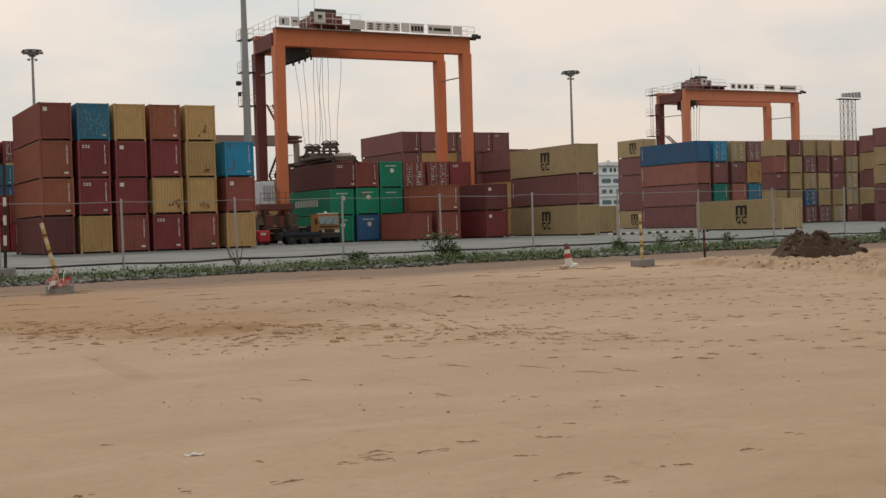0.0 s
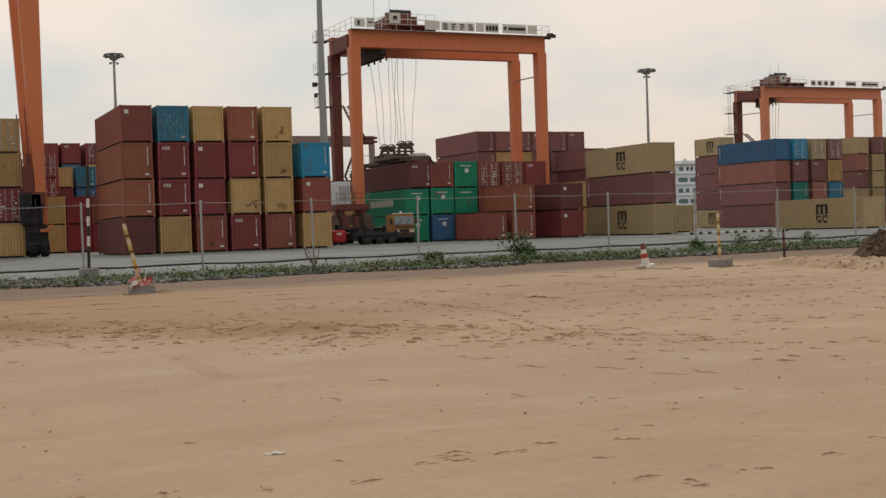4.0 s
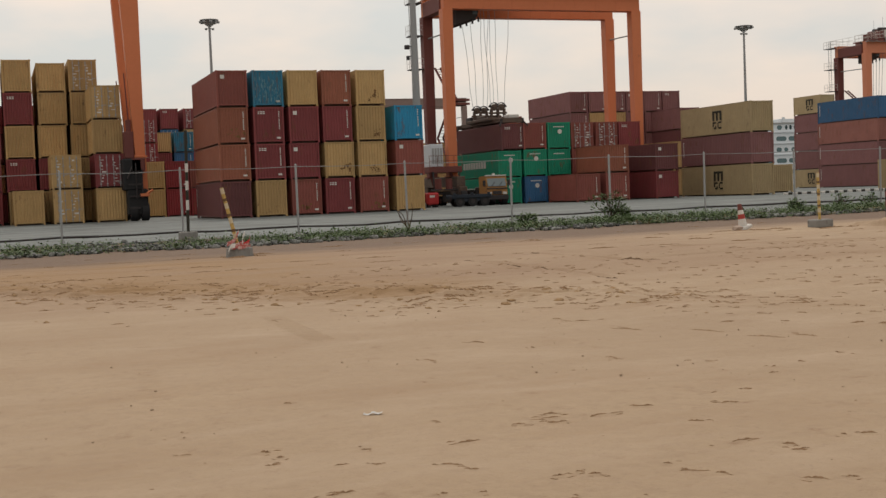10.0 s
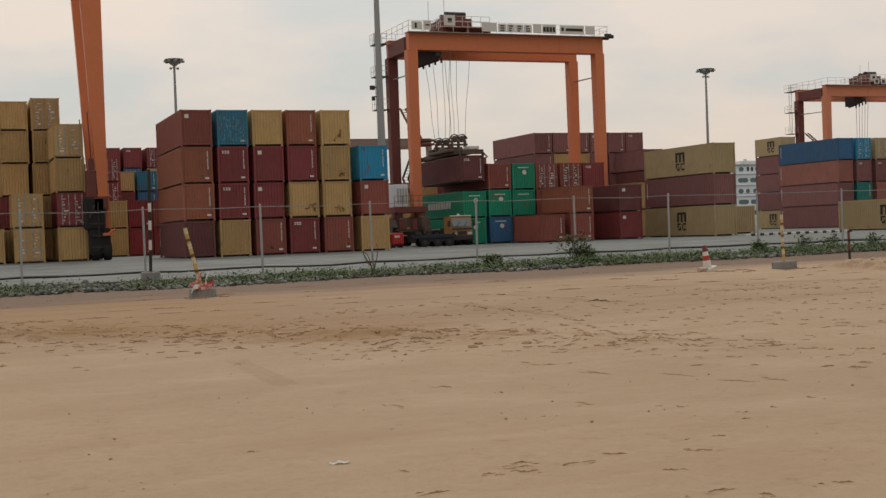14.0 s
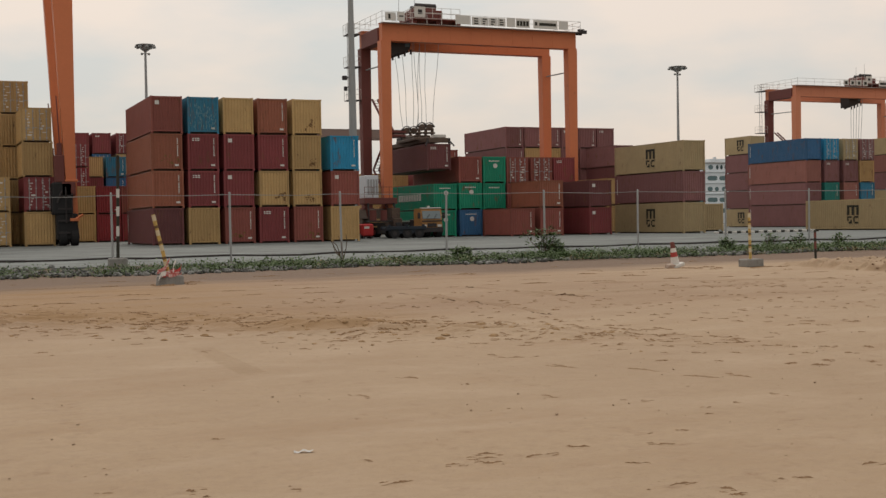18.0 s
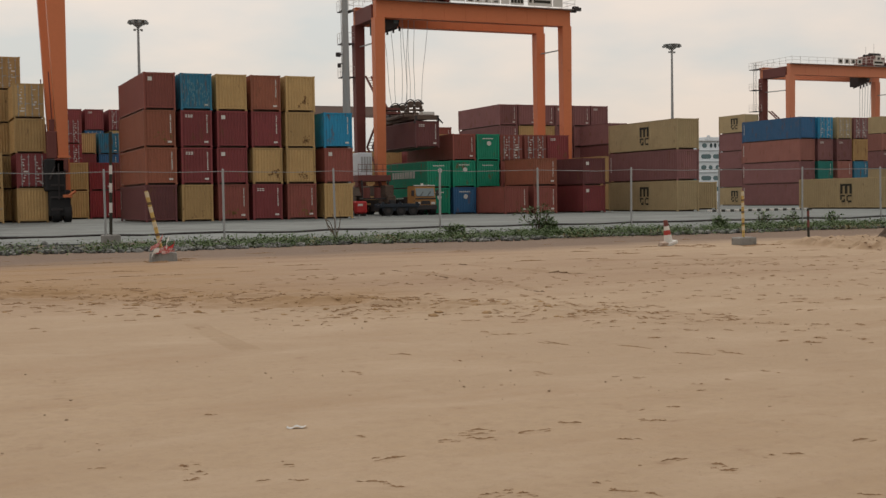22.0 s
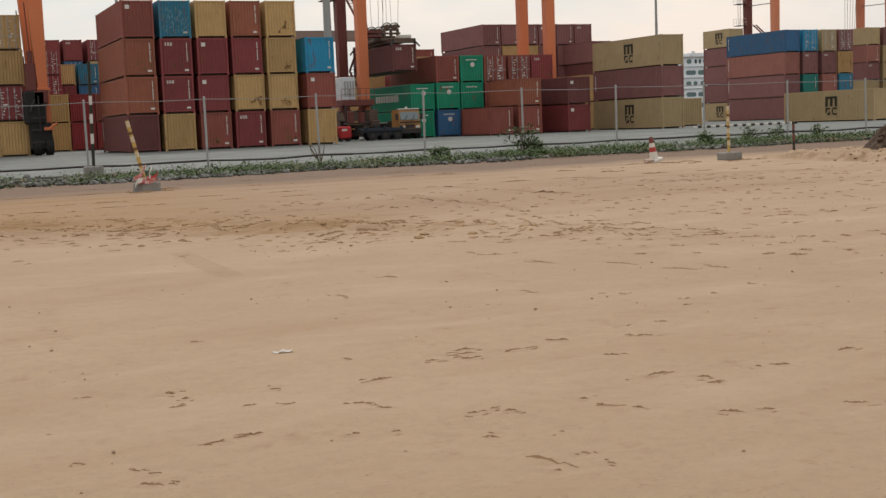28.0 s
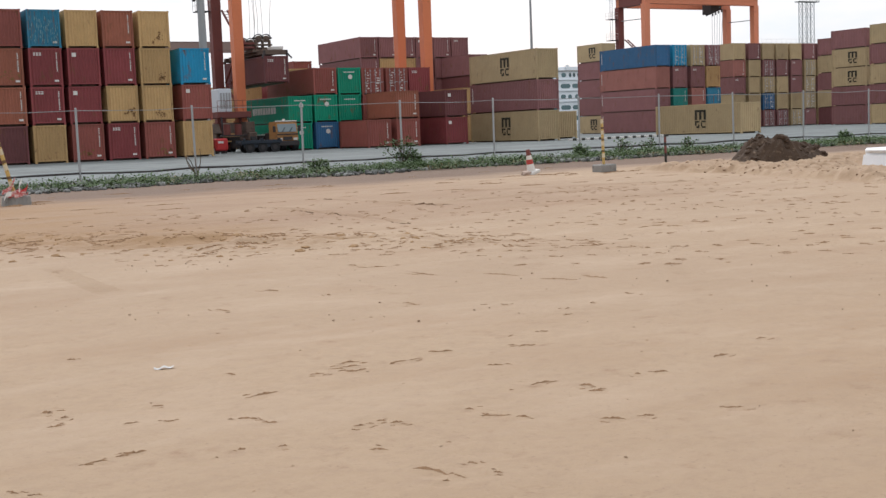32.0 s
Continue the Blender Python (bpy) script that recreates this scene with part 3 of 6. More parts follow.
    # dark tone that stands in for the shade inside the ruts
    me.materials.append(material("rut_shade_" + name, (0.15, 0.088, 0.05), 0.95, 0.0, 0.3, 9.0, (0.10, 0.06, 0.035), 0.5, 0.5, 40.0))
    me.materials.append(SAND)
    # the broken front face carries a shade tone, the slab behind keeps the dry surface
    me.polygons.foreach_set("material_index", [2 if k % 2 else (0 if k < first_rut else 1) for k in range(len(me.polygons))])
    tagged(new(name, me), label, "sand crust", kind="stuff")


broken_crust("sand_crust", "brown crust of sand broken up by footsteps, shade toned into its faces", (0.36, 0.235, 0.138), 31)

YARD = material("yard_concrete", (0.137, 0.152, 0.147), 0.85, 0.0, 0.32, 0.14, (0.085, 0.096, 0.093), 0.5, 0.3, 6.0)
_n, _l = YARD.node_tree.nodes, YARD.node_tree.links
_co, _long = _n.new("ShaderNodeTexCoord"), _n.new("ShaderNodeMapping")
_long.inputs["Scale"].default_value = (0.05, 0.42, 1.0)
_l.new(_co.outputs["Object"], _long.inputs[0])
_bands = _n.new("ShaderNodeTexNoise")  # worn lanes and dried puddles drawn out along the roadway
_bands.inputs["Scale"].default_value, _bands.inputs["Detail"].default_value, _bands.inputs["Roughness"].default_value = 1.0, 6.0, 0.6
_l.new(_long.outputs[0], _bands.inputs["Vector"])
_span = _n.new("ShaderNodeMapRange")
_span.inputs[1].default_value, _span.inputs[2].default_value = 0.32, 0.68
_span.inputs[3].default_value, _span.inputs[4].default_value = 0.72, 1.32
_l.new(_bands.outputs[0], _span.inputs[0])
_tone = _n.new("ShaderNodeHueSaturation")
_l.new(_span.outputs[0], _tone.inputs["Value"])
_l.new(_n["Principled BSDF"].inputs["Base Color"].links[0].from_socket, _tone.inputs["Color"])
_l.new(_tone.outputs[0], _n["Principled BSDF"].inputs["Base Color"])
FENCE_Y = 43.0
bm = bmesh.new()
box(bm, -500, 700, FENCE_Y + 2.0, 900, -0.4, 0.06)
tagged(new("pavement", mesh_of(bm, "pavement", YARD)), "grey concrete paving of the container yard", "yard paving", kind="structure")
GROUND = 0.06

# ---- shipping containers ----
WIDE, HIGH, LOW, LONG, SHORT = 2.438, 2.896, 2.591, 12.192, 6.058
_cache = {}


def ribbed(bm, a, b, z0, z1, depth, pitch, out):
    """A sheet with upright corrugations from a to b (x, y), ribs towards out."""
    a, b, out = Vector(a), Vector(b), Vector(out)
    n = max(2, round((b - a).length / pitch))
    prev = None
    for k in range(n):
        for f, d in ((0.0, 0), (0.26, 0), (0.5, 1), (0.76, 1)):
            p = a.lerp(b, (k + f) / n) + out * (d * depth)
            cur = (bm.verts.new((p.x, p.y, z0)), bm.verts.new((p.x, p.y, z1)))
            if prev:
                bm.faces.new((prev[0], cur[0], cur[1], prev[1]))
            prev = cur
    p = b
    cur = (bm.verts.new((p.x, p.y, z0)), bm.verts.new((p.x, p.y, z1)))
    bm.faces.new((prev[0], cur[0], cur[1], prev[1]))


def container_mesh(piece, code, long, high):
    key = (piece, code, long, high)
    if key in _cache:
        return _cache[key]
    bm = bmesh.new()
    w, p = WIDE, 0.14
    mat = MAT.get(code, WHITE)
    if piece == "frame":
        for x in (0, w - p):
            for y in (0, long - p):
                box(bm, x, x + p, y, y + p, 0.12, high - 0.12)
                box(bm, x - 0.004, x + 0.174, y - 0.004 - (0.034 if y else 0), y + 0.174 - (0.034 if y else 0), 0, 0.118)
                box(bm, x - 0.004, x + 0.174, y - 0.004 - (0.034 if y else 0), y + 0.174 - (0.034 if y else 0), high - 0.118, high)
            box(bm, x + 0.02, x + p - 0.02, p, long - p, 0.12, 0.2)
            box(bm, x + 0.03, x + p - 0.03, p, long - p, high - 0.09, high - 0.003)
        for y in (0.01, long - 0.11):
            box(bm, p, w - p, y, y + 0.1, 0.15, 0.23)
            box(bm, p, w - p, y, y + 0.1, high - 0.15, high - 0.02)
        box(bm, p, w - p, p, long - p, 0.14, 0.2)
    elif piece == "under_frame":
        # recessed dark block added so that the gap below reads as shade
        mat = GRIME_AND_SHADE
        box(bm, 0.25, w - 0.25, 0.5, long - 0.5, 0.0, 0.135)
    elif piece == "side_panel":
        ribbed(bm, (0.058, p), (0.058, long - p), 0.165, high - 0.085, 0.036, 0.276, (-1, 0))
    elif piece == "end_panel":
        ribbed(bm, (p, 0.068), (w - p, 0.068), 0.165, high - 0.125, 0.045, 0.25, (0, -1))
    elif piece == "roof_panel":
        n = 20 if long > 7 else 10
        for k in range(n):
            y0, y1 = p + (long - 2 * p) * k / n, p + (long - 2 * p) * (k + 0.55) / n
            box(bm, 0.1, w - 0.1, y0, y1, high - 0.05, high - 0.012)
        box(bm, 0.1, w - 0.1, 0.1, long - 0.1, high - 0.07, high - 0.03)
    elif piece == "door":
        box(bm, 0, w / 2 - p - 0.012, 0.03, 0.075, 0.17, high - 0.135)
        for k in range(5):
            z = 0.30 + k * (high - 0.6) / 4.3
            box(bm, 0.06, w / 2 - p - 0.07, 0.012, 0.03, z, z + 0.30)
    _cache[key] = me = mesh_of(bm, piece, mat)
    return me


def marks(bm, kind, long, high, rng):
    """Plain bars where the lettering stands: kind says which set."""
    y = 0.012
    if "v" in kind:  # an upright line of numbers near the end's edge
        z = high - 0.35
        x = WIDE - 0.42
        for k in range(11):
            box(bm, x, x + rng.choice((0.07, 0.09)), y, y + 0.008, z - 0.09, z)
            z -= 0.125 if k != 3 else 0.2
    if "p" in kind:  # small plate low down
        box(bm, WIDE - 0.62, WIDE - 0.30, y, y + 0.008, 0.36, 0.5)
    if "x" in kind:  # three heavy bars high on the end
        for k, wd in enumerate((0.13, 0.15, 0.17)):
            x = 0.36 + k * 0.2
            box(bm, x, x + wd, y, y + 0.008, high - 0.42, high - 0.34)
            box(bm, x, x + wd, y, y + 0.008, high - 0.56, high - 0.47)
    if "q" in kind:  # small square mark
        box(bm, 0.34, 0.66, y, y + 0.008, high - 0.66, high - 0.36)
    if "w" in kind:  # wide pale line under the roof
        for k in range(7):
            box(bm, 0.62 + k * 0.17, 0.76 + k * 0.17, y, y + 0.008, high - 0.50, high - 0.40)
    if "d" in kind:  # door lettering
        for side in (0.36, 1.42):
            for k in range(8):
                if rng.random() < 0.95:
                    z = high - 0.55 - k * 0.26
                    a = side + rng.uniform(0, 0.3)
                    box(bm, a, a + rng.choice((0.12, 0.2, 0.35)), -0.002, 0.02, z, z + rng.choice((0.06, 0.09, 0.13)))
    if "s" in kind:  # a line of heavy pale blocks along the long side
        x = -0.012
        y0 = long * 0.27
        for k in range(9):
            a = y0 + k * 0.70
            box(bm, x, x + 0.008, a + 0.3, a + 0.5, 1.0, 1.66)
            box(bm, x, x + 0.008, a, a + 0.2, 1.0, 1.66)
    if "u" in kind:  # upright numbers at the far end of the long side
        x = -0.012
        z = high - 0.4
        for k in range(11):
            box(bm, x, x + 0.008, long - 0.55, long - 0.42, z - 0.1, z)
            z -= 0.14


def round_mark(bm, high):
    """A pale disc with a dark star on the end."""
    c = Vector((WIDE / 2 + 0.1, 0.010, high - 0.92))
    rim = [bm.verts.new(c + Vector((0.23 * math.cos(a), 0, 0.23 * math.sin(a)))) for a in [math.pi * k / 9 for k in range(18)]]
    back = [bm.verts.new(v.co + Vector((0, 0.01, 0))) for v in rim]
    bm.faces.new(rim)
    for k in range(18):
        bm.faces.new((rim[k], back[k], back[(k + 1) % 18], rim[(k + 1) % 18]))


def block_logo(bm, long, high, dark_y=0.5):
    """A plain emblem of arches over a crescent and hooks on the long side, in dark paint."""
    x = -0.014
    y0 = long * dark_y
    s = high / 2.9
    def slab(a0, a1, z0, z1):
        box(bm, x, x + 0.008, y0 - a1, y0 - a0, z0 * s, z1 * s)
    for a in (0.0, 0.62, 1.24):
        slab(a, a + 0.3, 1.42, 2.2)
    slab(0.0, 1.54, 2.16, 2.36)
    slab(0.0, 0.62, 1.16, 1.3); slab(0.0, 0.2, 0.85, 1.16); slab(0.2, 0.62, 0.62, 0.8); slab(0.45, 0.62, 0.8, 0.95)
    slab(0.85, 1.0, 0.75, 1.2); slab(1.0, 1.5, 1.16, 1.32); slab(1.0, 1.5, 0.62, 0.78)


def container(code, x, y, z, long=LONG, high=HIGH, end="f", kind="vp", logo=0.0, disc=False, doors="", group=""):
    words = PAINT[code][0]
    what = "forty-foot" if long > 7 else "twenty-foot"
    face = "doors with lock bars" if end == "d" else "ribbed end wall"
    ob = thing("shipping_container", (x, y, z), f"{words} {what} shipping container, {face}", "shipping container", group)
    part("frame", container_mesh("frame", code, long, high), None, ob)
    part("side_panel", container_mesh("side_panel", code, long, high), None, ob)
    far = part("side_panel", container_mesh("side_panel", code, long, high), None, ob)
    far.matrix_basis = pose(WIDE, long, 0, 0, 0, 180)
    part("under_frame", container_mesh("under_frame", "", long, high), None, ob, "dark block added as shade under the floor")
    part("roof_panel", container_mesh("roof_panel", code, long, high), None, ob)
    back = part("end_panel", container_mesh("end_panel", code, long, high), None, ob)
    back.matrix_basis = pose(WIDE, long, 0, 0, 0, 180)
    rng = random.Random(int(x * 37 + y * 11 + z * 101))
    if end == "d":
        for k in (0, 1):
            leaf = part("door", container_mesh("door", doors or code, long, high), None, ob)
            leaf.location = (0.14 + k * (WIDE / 2 - 0.134), 0, 0)
            for bx in (0.28, 0.82):
                bar = part("lock_bar", lock_mesh(high), None, leaf)
                bar.location = (bx, 0, 0)
        kind = kind + "d"
    else:
        part("end_panel", container_mesh("end_panel", code, long, high), None, ob)
    if kind:
        bm = bmesh.new()
        marks(bm, kind, long, high, rng)
        if disc:
            round_mark(bm, high)
        if len(bm.verts):
            tagged(part("marking", bm, WHITE, ob, "worn white painted marking"), kind="stuff")
        else:
            bm.free()
    if "r" in kind:  # rust that has broken through low on the end wall
        bm = bmesh.new()
        cx, cz = rng.uniform(1.2, 1.9), rng.uniform(0.5, 0.9)
        for _ in range(16):
            px, pz, r = cx + rng.gauss(0, 0.3), max(0.3, cz + rng.gauss(0, 0.16)), rng.uniform(0.03, 0.11)
            px = min(WIDE - 0.3, px)
            ring = [bm.verts.new((px + r * rng.uniform(0.6, 1.3) * math.cos(a), 0.013, pz + r * rng.uniform(0.5, 1.2) * math.sin(a))) for a in [math.pi * q / 4 for q in range(8)]]
            back_ring = [bm.verts.new(v.co + Vector((0, 0.008, 0))) for v in ring]
            bm.faces.new(ring)
            for q in range(8):
                bm.faces.new((ring[q], back_ring[q], back_ring[(q + 1) % 8], ring[(q + 1) % 8]))
        tagged(part("rust_patch", bm, material_once("deep_rust", (0.20, 0.112, 0.05), 0.9), ob, "dark brown rust patch"), kind="stuff")
    if "z" in kind:  # paint that has peeled off in slivers down the ribs
        bm = bmesh.new()
        for _ in range(95):
            a, b = rng.choice([0.2 + 0.125 * q for q in range(17)]) + rng.uniform(-0.02, 0.02), 0.25 + (high - 1.0) * rng.random() ** 1.2
            box(bm, a, a + rng.uniform(0.015, 0.045), 0.012, 0.02, b, b + rng.uniform(0.06, 0.3))
        tagged(part("peeled_paint", bm, material_once("pale_peeled_paint", (0.20, 0.33, 0.36)), ob, "pale slivers of peeled paint"), kind="stuff")
    if logo:
        bm = bmesh.new()
        block_logo(bm, long, high, logo)
        tagged(part("emblem", bm, BLACK, ob, "black painted emblem"), kind="stuff")
    return ob


def lock_mesh(high):
    key = ("lock", high)
    if key not in _cache:
        bm = bmesh.new()
        rod(bm, (0, -0.02, 0.1), (0, -0.02, high - 0.1), 0.028, sides=6)
        for z in (0.3, 1.1, 1.9, high - 0.35):
            box(bm, -0.07, 0.07, -0.035, 0.03, z, z + 0.09)
        box(bm, 0.0, 0.34, -0.05, -0.02, 1.18, 1.23)
        _cache[key] = mesh_of(bm, "lock_bar", STEEL)
    return _cache[key]


def stack(x, y, spec, long=LONG, high=HIGH, jitter=0.05, group=""):
    """Containers on one another, from the ground up. Each word of spec: a colour, then d for doors to the front, S for a short one,
    h for a low one, m for the emblem, e for a round mark, and the sets of lettering."""
    rng = random.Random(int(x * 91 + y * 17))
    z = GROUND
    made = []
    for word in spec.split():
        code, flags = word[0], word[1:]
        if code == "-":
            z += high + 0.012
            continue
        hh = LOW if "h" in flags else high
        ll = SHORT if "S" in flags else long
        kind = "".join(f for f in flags if f in "vpxqwsuzr") or ("" if code in "TKY" else "vp")
        made.append(container(code, x + rng.uniform(-jitter, jitter), y + rng.uniform(-jitter, jitter), z, ll, hh,
                              "d" if "d" in flags else "f", kind, 0.52 if "m" in flags else 0.0, "e" in flags, "L" if "c" in flags else "", group=group))
        z += hh + 0.012
    return made


# the front block, six rows wide
GA = "containers of the front block"
for k, spec in enumerate(("Du Ovp Ovpr Rq", "T Mxvp Mxvp Bzp", "Rvpr Mq Mq T", "Mxvp Tr M O", "Rvpr Tr Tr Tr", "T Rq L")):
    stack(16.78 + 2.83 * k + (0.35 if k == 5 else 0), 95.7, spec, group=GA)
GN = "containers beside the front block"
stack(65.76, 95.6, "Km Pu Km", group=GN)
stack(81.0, 84.6, "Km", jitter=0, group=GN)
stack(75.4, 106.0, "K", group=GN)

# the green block under the crane
GM = "containers under the crane"
for k, spec in enumerate(("Gewhs Gewhs", "New Gew Rh", "Rh Gw Gew", "Rh Rh Rd", "Rh Rh Rd", "Rh Mh Mx")):
    stack(46.25 + 2.64 * k + (0.12 if k else 0), 109.4, spec, high=LOW + 0.04, group=GM)
stack(50.5, 101.0, "RSh", group=GM)
stack(53.5, 101.0, "RSh OSh", group=GM)
stack(58.8, 101.0, "MSqh DSqh", group=GM)
# the tall block behind it
GB = "containers of the tall back block"
for k, spec in enumerate(("P P P P P", "P P P T P", "P P P T P", "P P P P Pq", "P P P P P", "P P P P Px")):
    stack(66.4 + 2.58 * k, 134.0, spec, high=LOW + 0.004, group=GB)
for x, y, spec in ((52.6, 124.3, "M M TS"), (56.2, 124.3, "M M R"), (59.2, 138.0, "Mh Mh Mh Rh"), (55.8, 146.0, "Th Th Th"), (52.0, 146.0, "Th Th Th"),
                   (77.6, 127.0, "Ph Ph Dxh Ph"), (67.3, 112.0, "T T")):
    stack(x, y, spec, group=GB)

# the block beside the road, and the one behind it
GL = "containers of the block at the road"
for k, spec in enumerate(("T Nd Md T", "T T E Mq Mxv", "M Md Md Md M", "T Mx T Mx T", "T M T T Th", "T T T T Td")):
    stack(-7.3 + 2.83 * k, 113.6, spec, jitter=0.09, group=GL)
for x, spec in ((-8.3, "TdS"), (-5.0, "TS"), (1.5, "TS"), (4.75, "TdS TdS"), (8.15, "TS MdS TS TdS")):
    stack(x, 107.2, spec, jitter=0.08, group=GL)
for k in (3, 4, 5):
    stack(-8.7 + 2.83 * k, 127.5, "M T D M", group=GL)
for x, y, spec in ((14.5, 130.0, "T T"), (17.05, 130.0, "E E"), (19.6, 130.0, "E R"), (16.5, 150.0, "M M Ed Md"), (19.1, 157.0, "Mh Mh Mqh Th"), (21.9, 157.0, "Nh Nh Nh Bh"),
                   (19.3, 172.0, "M M M M Mq"), (22.2, 172.0, "M M M Nd Mx"), (25.4, 172.0, "M M M Td Md")):
    stack(x, y, spec, group=GL)

# right block, low containers
GR = "containers of the far block"
stack(109.2, 142.0, "Kmh Ph Ph Ph Kmh", long=SHORT, group=GR)
for x, spec in ((106.9, "Pu Pu Fu Nu"), (109.9, "P C Px Ld"), (113.1, "P F Px Kd"), (115.9, "P B Y Pd")):
    stack(x, 127.5, spec, group=GR)
for x, spec in ((134.0, "Ph Kh Pxh Fh Kh"), (137.2, "Pdh Kh Kh Kh Ph"), (140.1, "Pdh Ndh Kdh Pdh Kh"), (143.1, "Pdh Kh Kh Ph Kh"), (146.2, "Kdh Kh Pxh Pxh Kh"),
                (149.2, "Pxh Kdh Kdh Kdh Ph"), (152.2, "Kh Kh Ph Kh Ph"), (155.2, "Kh Ph Kh Ph Ph")):
    stack(x, 141.4, spec, group=GR)
stack(144.3, 128.0, "Dh Kmh Ph Kh Ph", long=SHORT, group=GR)
stack(133.4, 115.4, "Phv Ph Khm Khm Ph", long=SHORT, group=GR)
stack(130.2, 106.0, "Khm Ph Khm Ph Khm", long=SHORT, group=GR)
stack(127.0, 99.6, "Ph Dh Kh Ph Kh", long=SHORT, group=GR)


# ---- cranes ----
def railing(bm, a, b, high=1.05, step=1.6, bars=2):
    a, b = Vector(a), Vector(b)
    n = max(1, round((b - a).length / step))
    for k in range(n + 1):
        p = a.lerp(b, k / n)
        rod(bm, p, p + Vector((0, 0, high)), 0.026, sides=5)
    for k in range(bars):
        up = Vector((0, 0, high * (1 - k * 0.48)))
        rod(bm, a + up, b + up, 0.022, sides=5)


def board(parent, x, y, z, wide, high, bars, name="sign_board"):
    """A white board on the railing, with plain dark bars for its lettering."""
    bm = bmesh.new()
    box(bm, x, x + wide, y - 0.03, y, z, z + high)
    sign = part(name, bm, WHITE, parent, "white sign board")
    if bars:
        bm = bmesh.new()
        for a, b, c, d in bars:
            box(bm, x + a * wide, x + b * wide, y - 0.045, y - 0.034, z + c * high, z + d * high)
        part("lettering", bm, BLACK, sign, "dark lettering")


def wheel_set(ob, x, y, r=0.8):
    bm = bmesh.new()
    rings = [(-0.32, r * 0.9), (-0.26, r), (0.26, r), (0.32, r * 0.9)]
    prev = None
    for ax, rr in rings:
        cur = [bm.verts.new((ax, rr * math.cos(2 * math.pi * k / 22), rr * math.sin(2 * math.pi * k / 22))) for k in range(22)]
        if prev:
            for k in range(22):
                bm.faces.new((prev[k], prev[(k + 1) % 22], cur[(k + 1) % 22], cur[k]))
        prev = cur
    tyre = part("wheel", bm, RUBBER, ob, at=(x, y, r))
    bm = bmesh.new()
    rod(bm, (-0.28, 0, 0), (0.28, 0, 0), r * 0.52, sides=16)
    rod(bm, (-0.4, 0, 0), (0.4, 0, 0), r * 0.18, sides=10)
    part("rim", bm, DARKRED, tyre)


def crane(x0, x1, y0, y1, top, label, leg=1.05, foot=0.85, detail=True, dark_back=True, paint=None):
    """A rubber-tyred gantry crane that spans x0 to x1, with girders at y0 and y1; returns it with its trolley."""
    ob = thing("gantry_crane", (x0, y0, GROUND), label, "gantry crane", "yard cranes")
    body_paint = paint or ORANGE
    w, d, h = x1 - x0, y1 - y0, top - GROUND
    for y in (0, d):
        bm = bmesh.new()
        box(bm, -0.35, w + 0.45, y - 0.45, y + 0.45, h - 1.75, h - 0.08, 0.03)
        box(bm, -0.4, w + 0.5, y - 0.55, y + 0.55, h - 0.08, h)
        box(bm, -0.35, w + 0.45, y - 0.52, y + 0.52, h - 1.8, h - 1.74)
        girder = part("girder", bm, body_paint, ob, at=(0, 0, 0))
        if detail:
            for k in range(1, 9):
                bm = bmesh.new()
                box(bm, w * k / 9 - 0.04, w * k / 9 + 0.04, y - 0.475, y - 0.455, h - 1.7, h - 0.12)
                part("stiffener", bm, body_paint, girder)
    bm = bmesh.new()
    box(bm, -0.5, 0.5, 0.5, d - 0.5, h - 1.9, h - 0.4, 0.04)
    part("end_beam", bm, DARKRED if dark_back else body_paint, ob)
    for x in (0, w):
        for y in (0, d):
            bm = bmesh.new()
            beam(bm, (x, y, h - 1.78), (x, y, 3.0), leg, leg * foot)
            box(bm, x - leg * 0.55, x + leg * 0.55, y - leg * 0.55, y + leg * 0.55, 2.88, 3.02)
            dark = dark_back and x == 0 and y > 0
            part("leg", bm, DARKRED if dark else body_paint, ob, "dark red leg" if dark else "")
        bm = bmesh.new()
        box(bm, x - 0.45, x + 0.45, -2.4, d + 2.4, 1.9, 2.9, 0.05)
        # the left sill has its shade put in as a darker steel colour
        part("sill_beam", bm, GRIME_AND_SHADE if detail and x == 0 else body_paint, ob)
        bm = bmesh.new()
        rod(bm, (x, 0.4, h - 4.1), (x, d - 0.4, h - 4.0), 0.07, sides=6)
        part("tie_rod", bm, GREYPOLE, ob)
        for end in (-1.7, d + 1.7):
            bm = bmesh.new()
            box(bm, x - 0.42, x + 0.42, end - 1.3, end + 1.3, 1.15, 1.9, 0.08)
            box(bm, x - 0.12, x + 0.12, end - 0.2, end + 0.2, 0.8, 1.2)
            part("bogie", bm, GRIME_AND_SHADE, ob)
            for y in (end - 0.9, end + 0.9):
                wheel_set(ob, x, y)
    if not detail:
        return ob
    # walkways and railings on the girders
    for y, out in ((-0.8, -1.15), (d + 0.8, d + 1.15)):
        bm = bmesh.new()
        box(bm, -0.6, w + 0.6, min(y - 0.35, out), max(y + 0.35, out), h - 0.14, h - 0.09)
        part("walkway", bm, STEEL, ob)
        bm = bmesh.new()
        railing(bm, (-0.6, out, h - 0.09), (w + 0.6, out, h - 0.09))
        part("railing", bm, WHITE, ob, "white painted railing")
    bm = bmesh.new()
    railing(bm, (-0.6, -1.15, h - 0.09), (-0.6, d + 1.15, h - 0.09))
    part("railing", bm, WHITE, ob, "white painted railing")
    bm = bmesh.new()
    railing(bm, (w + 0.6, -1.15, h - 0.09), (w + 0.6, d + 1.15, h - 0.09))
    part("railing", bm, WHITE, ob, "white painted railing")
    # floodlights at the free end
    for k in range(3):
        bm = bmesh.new()
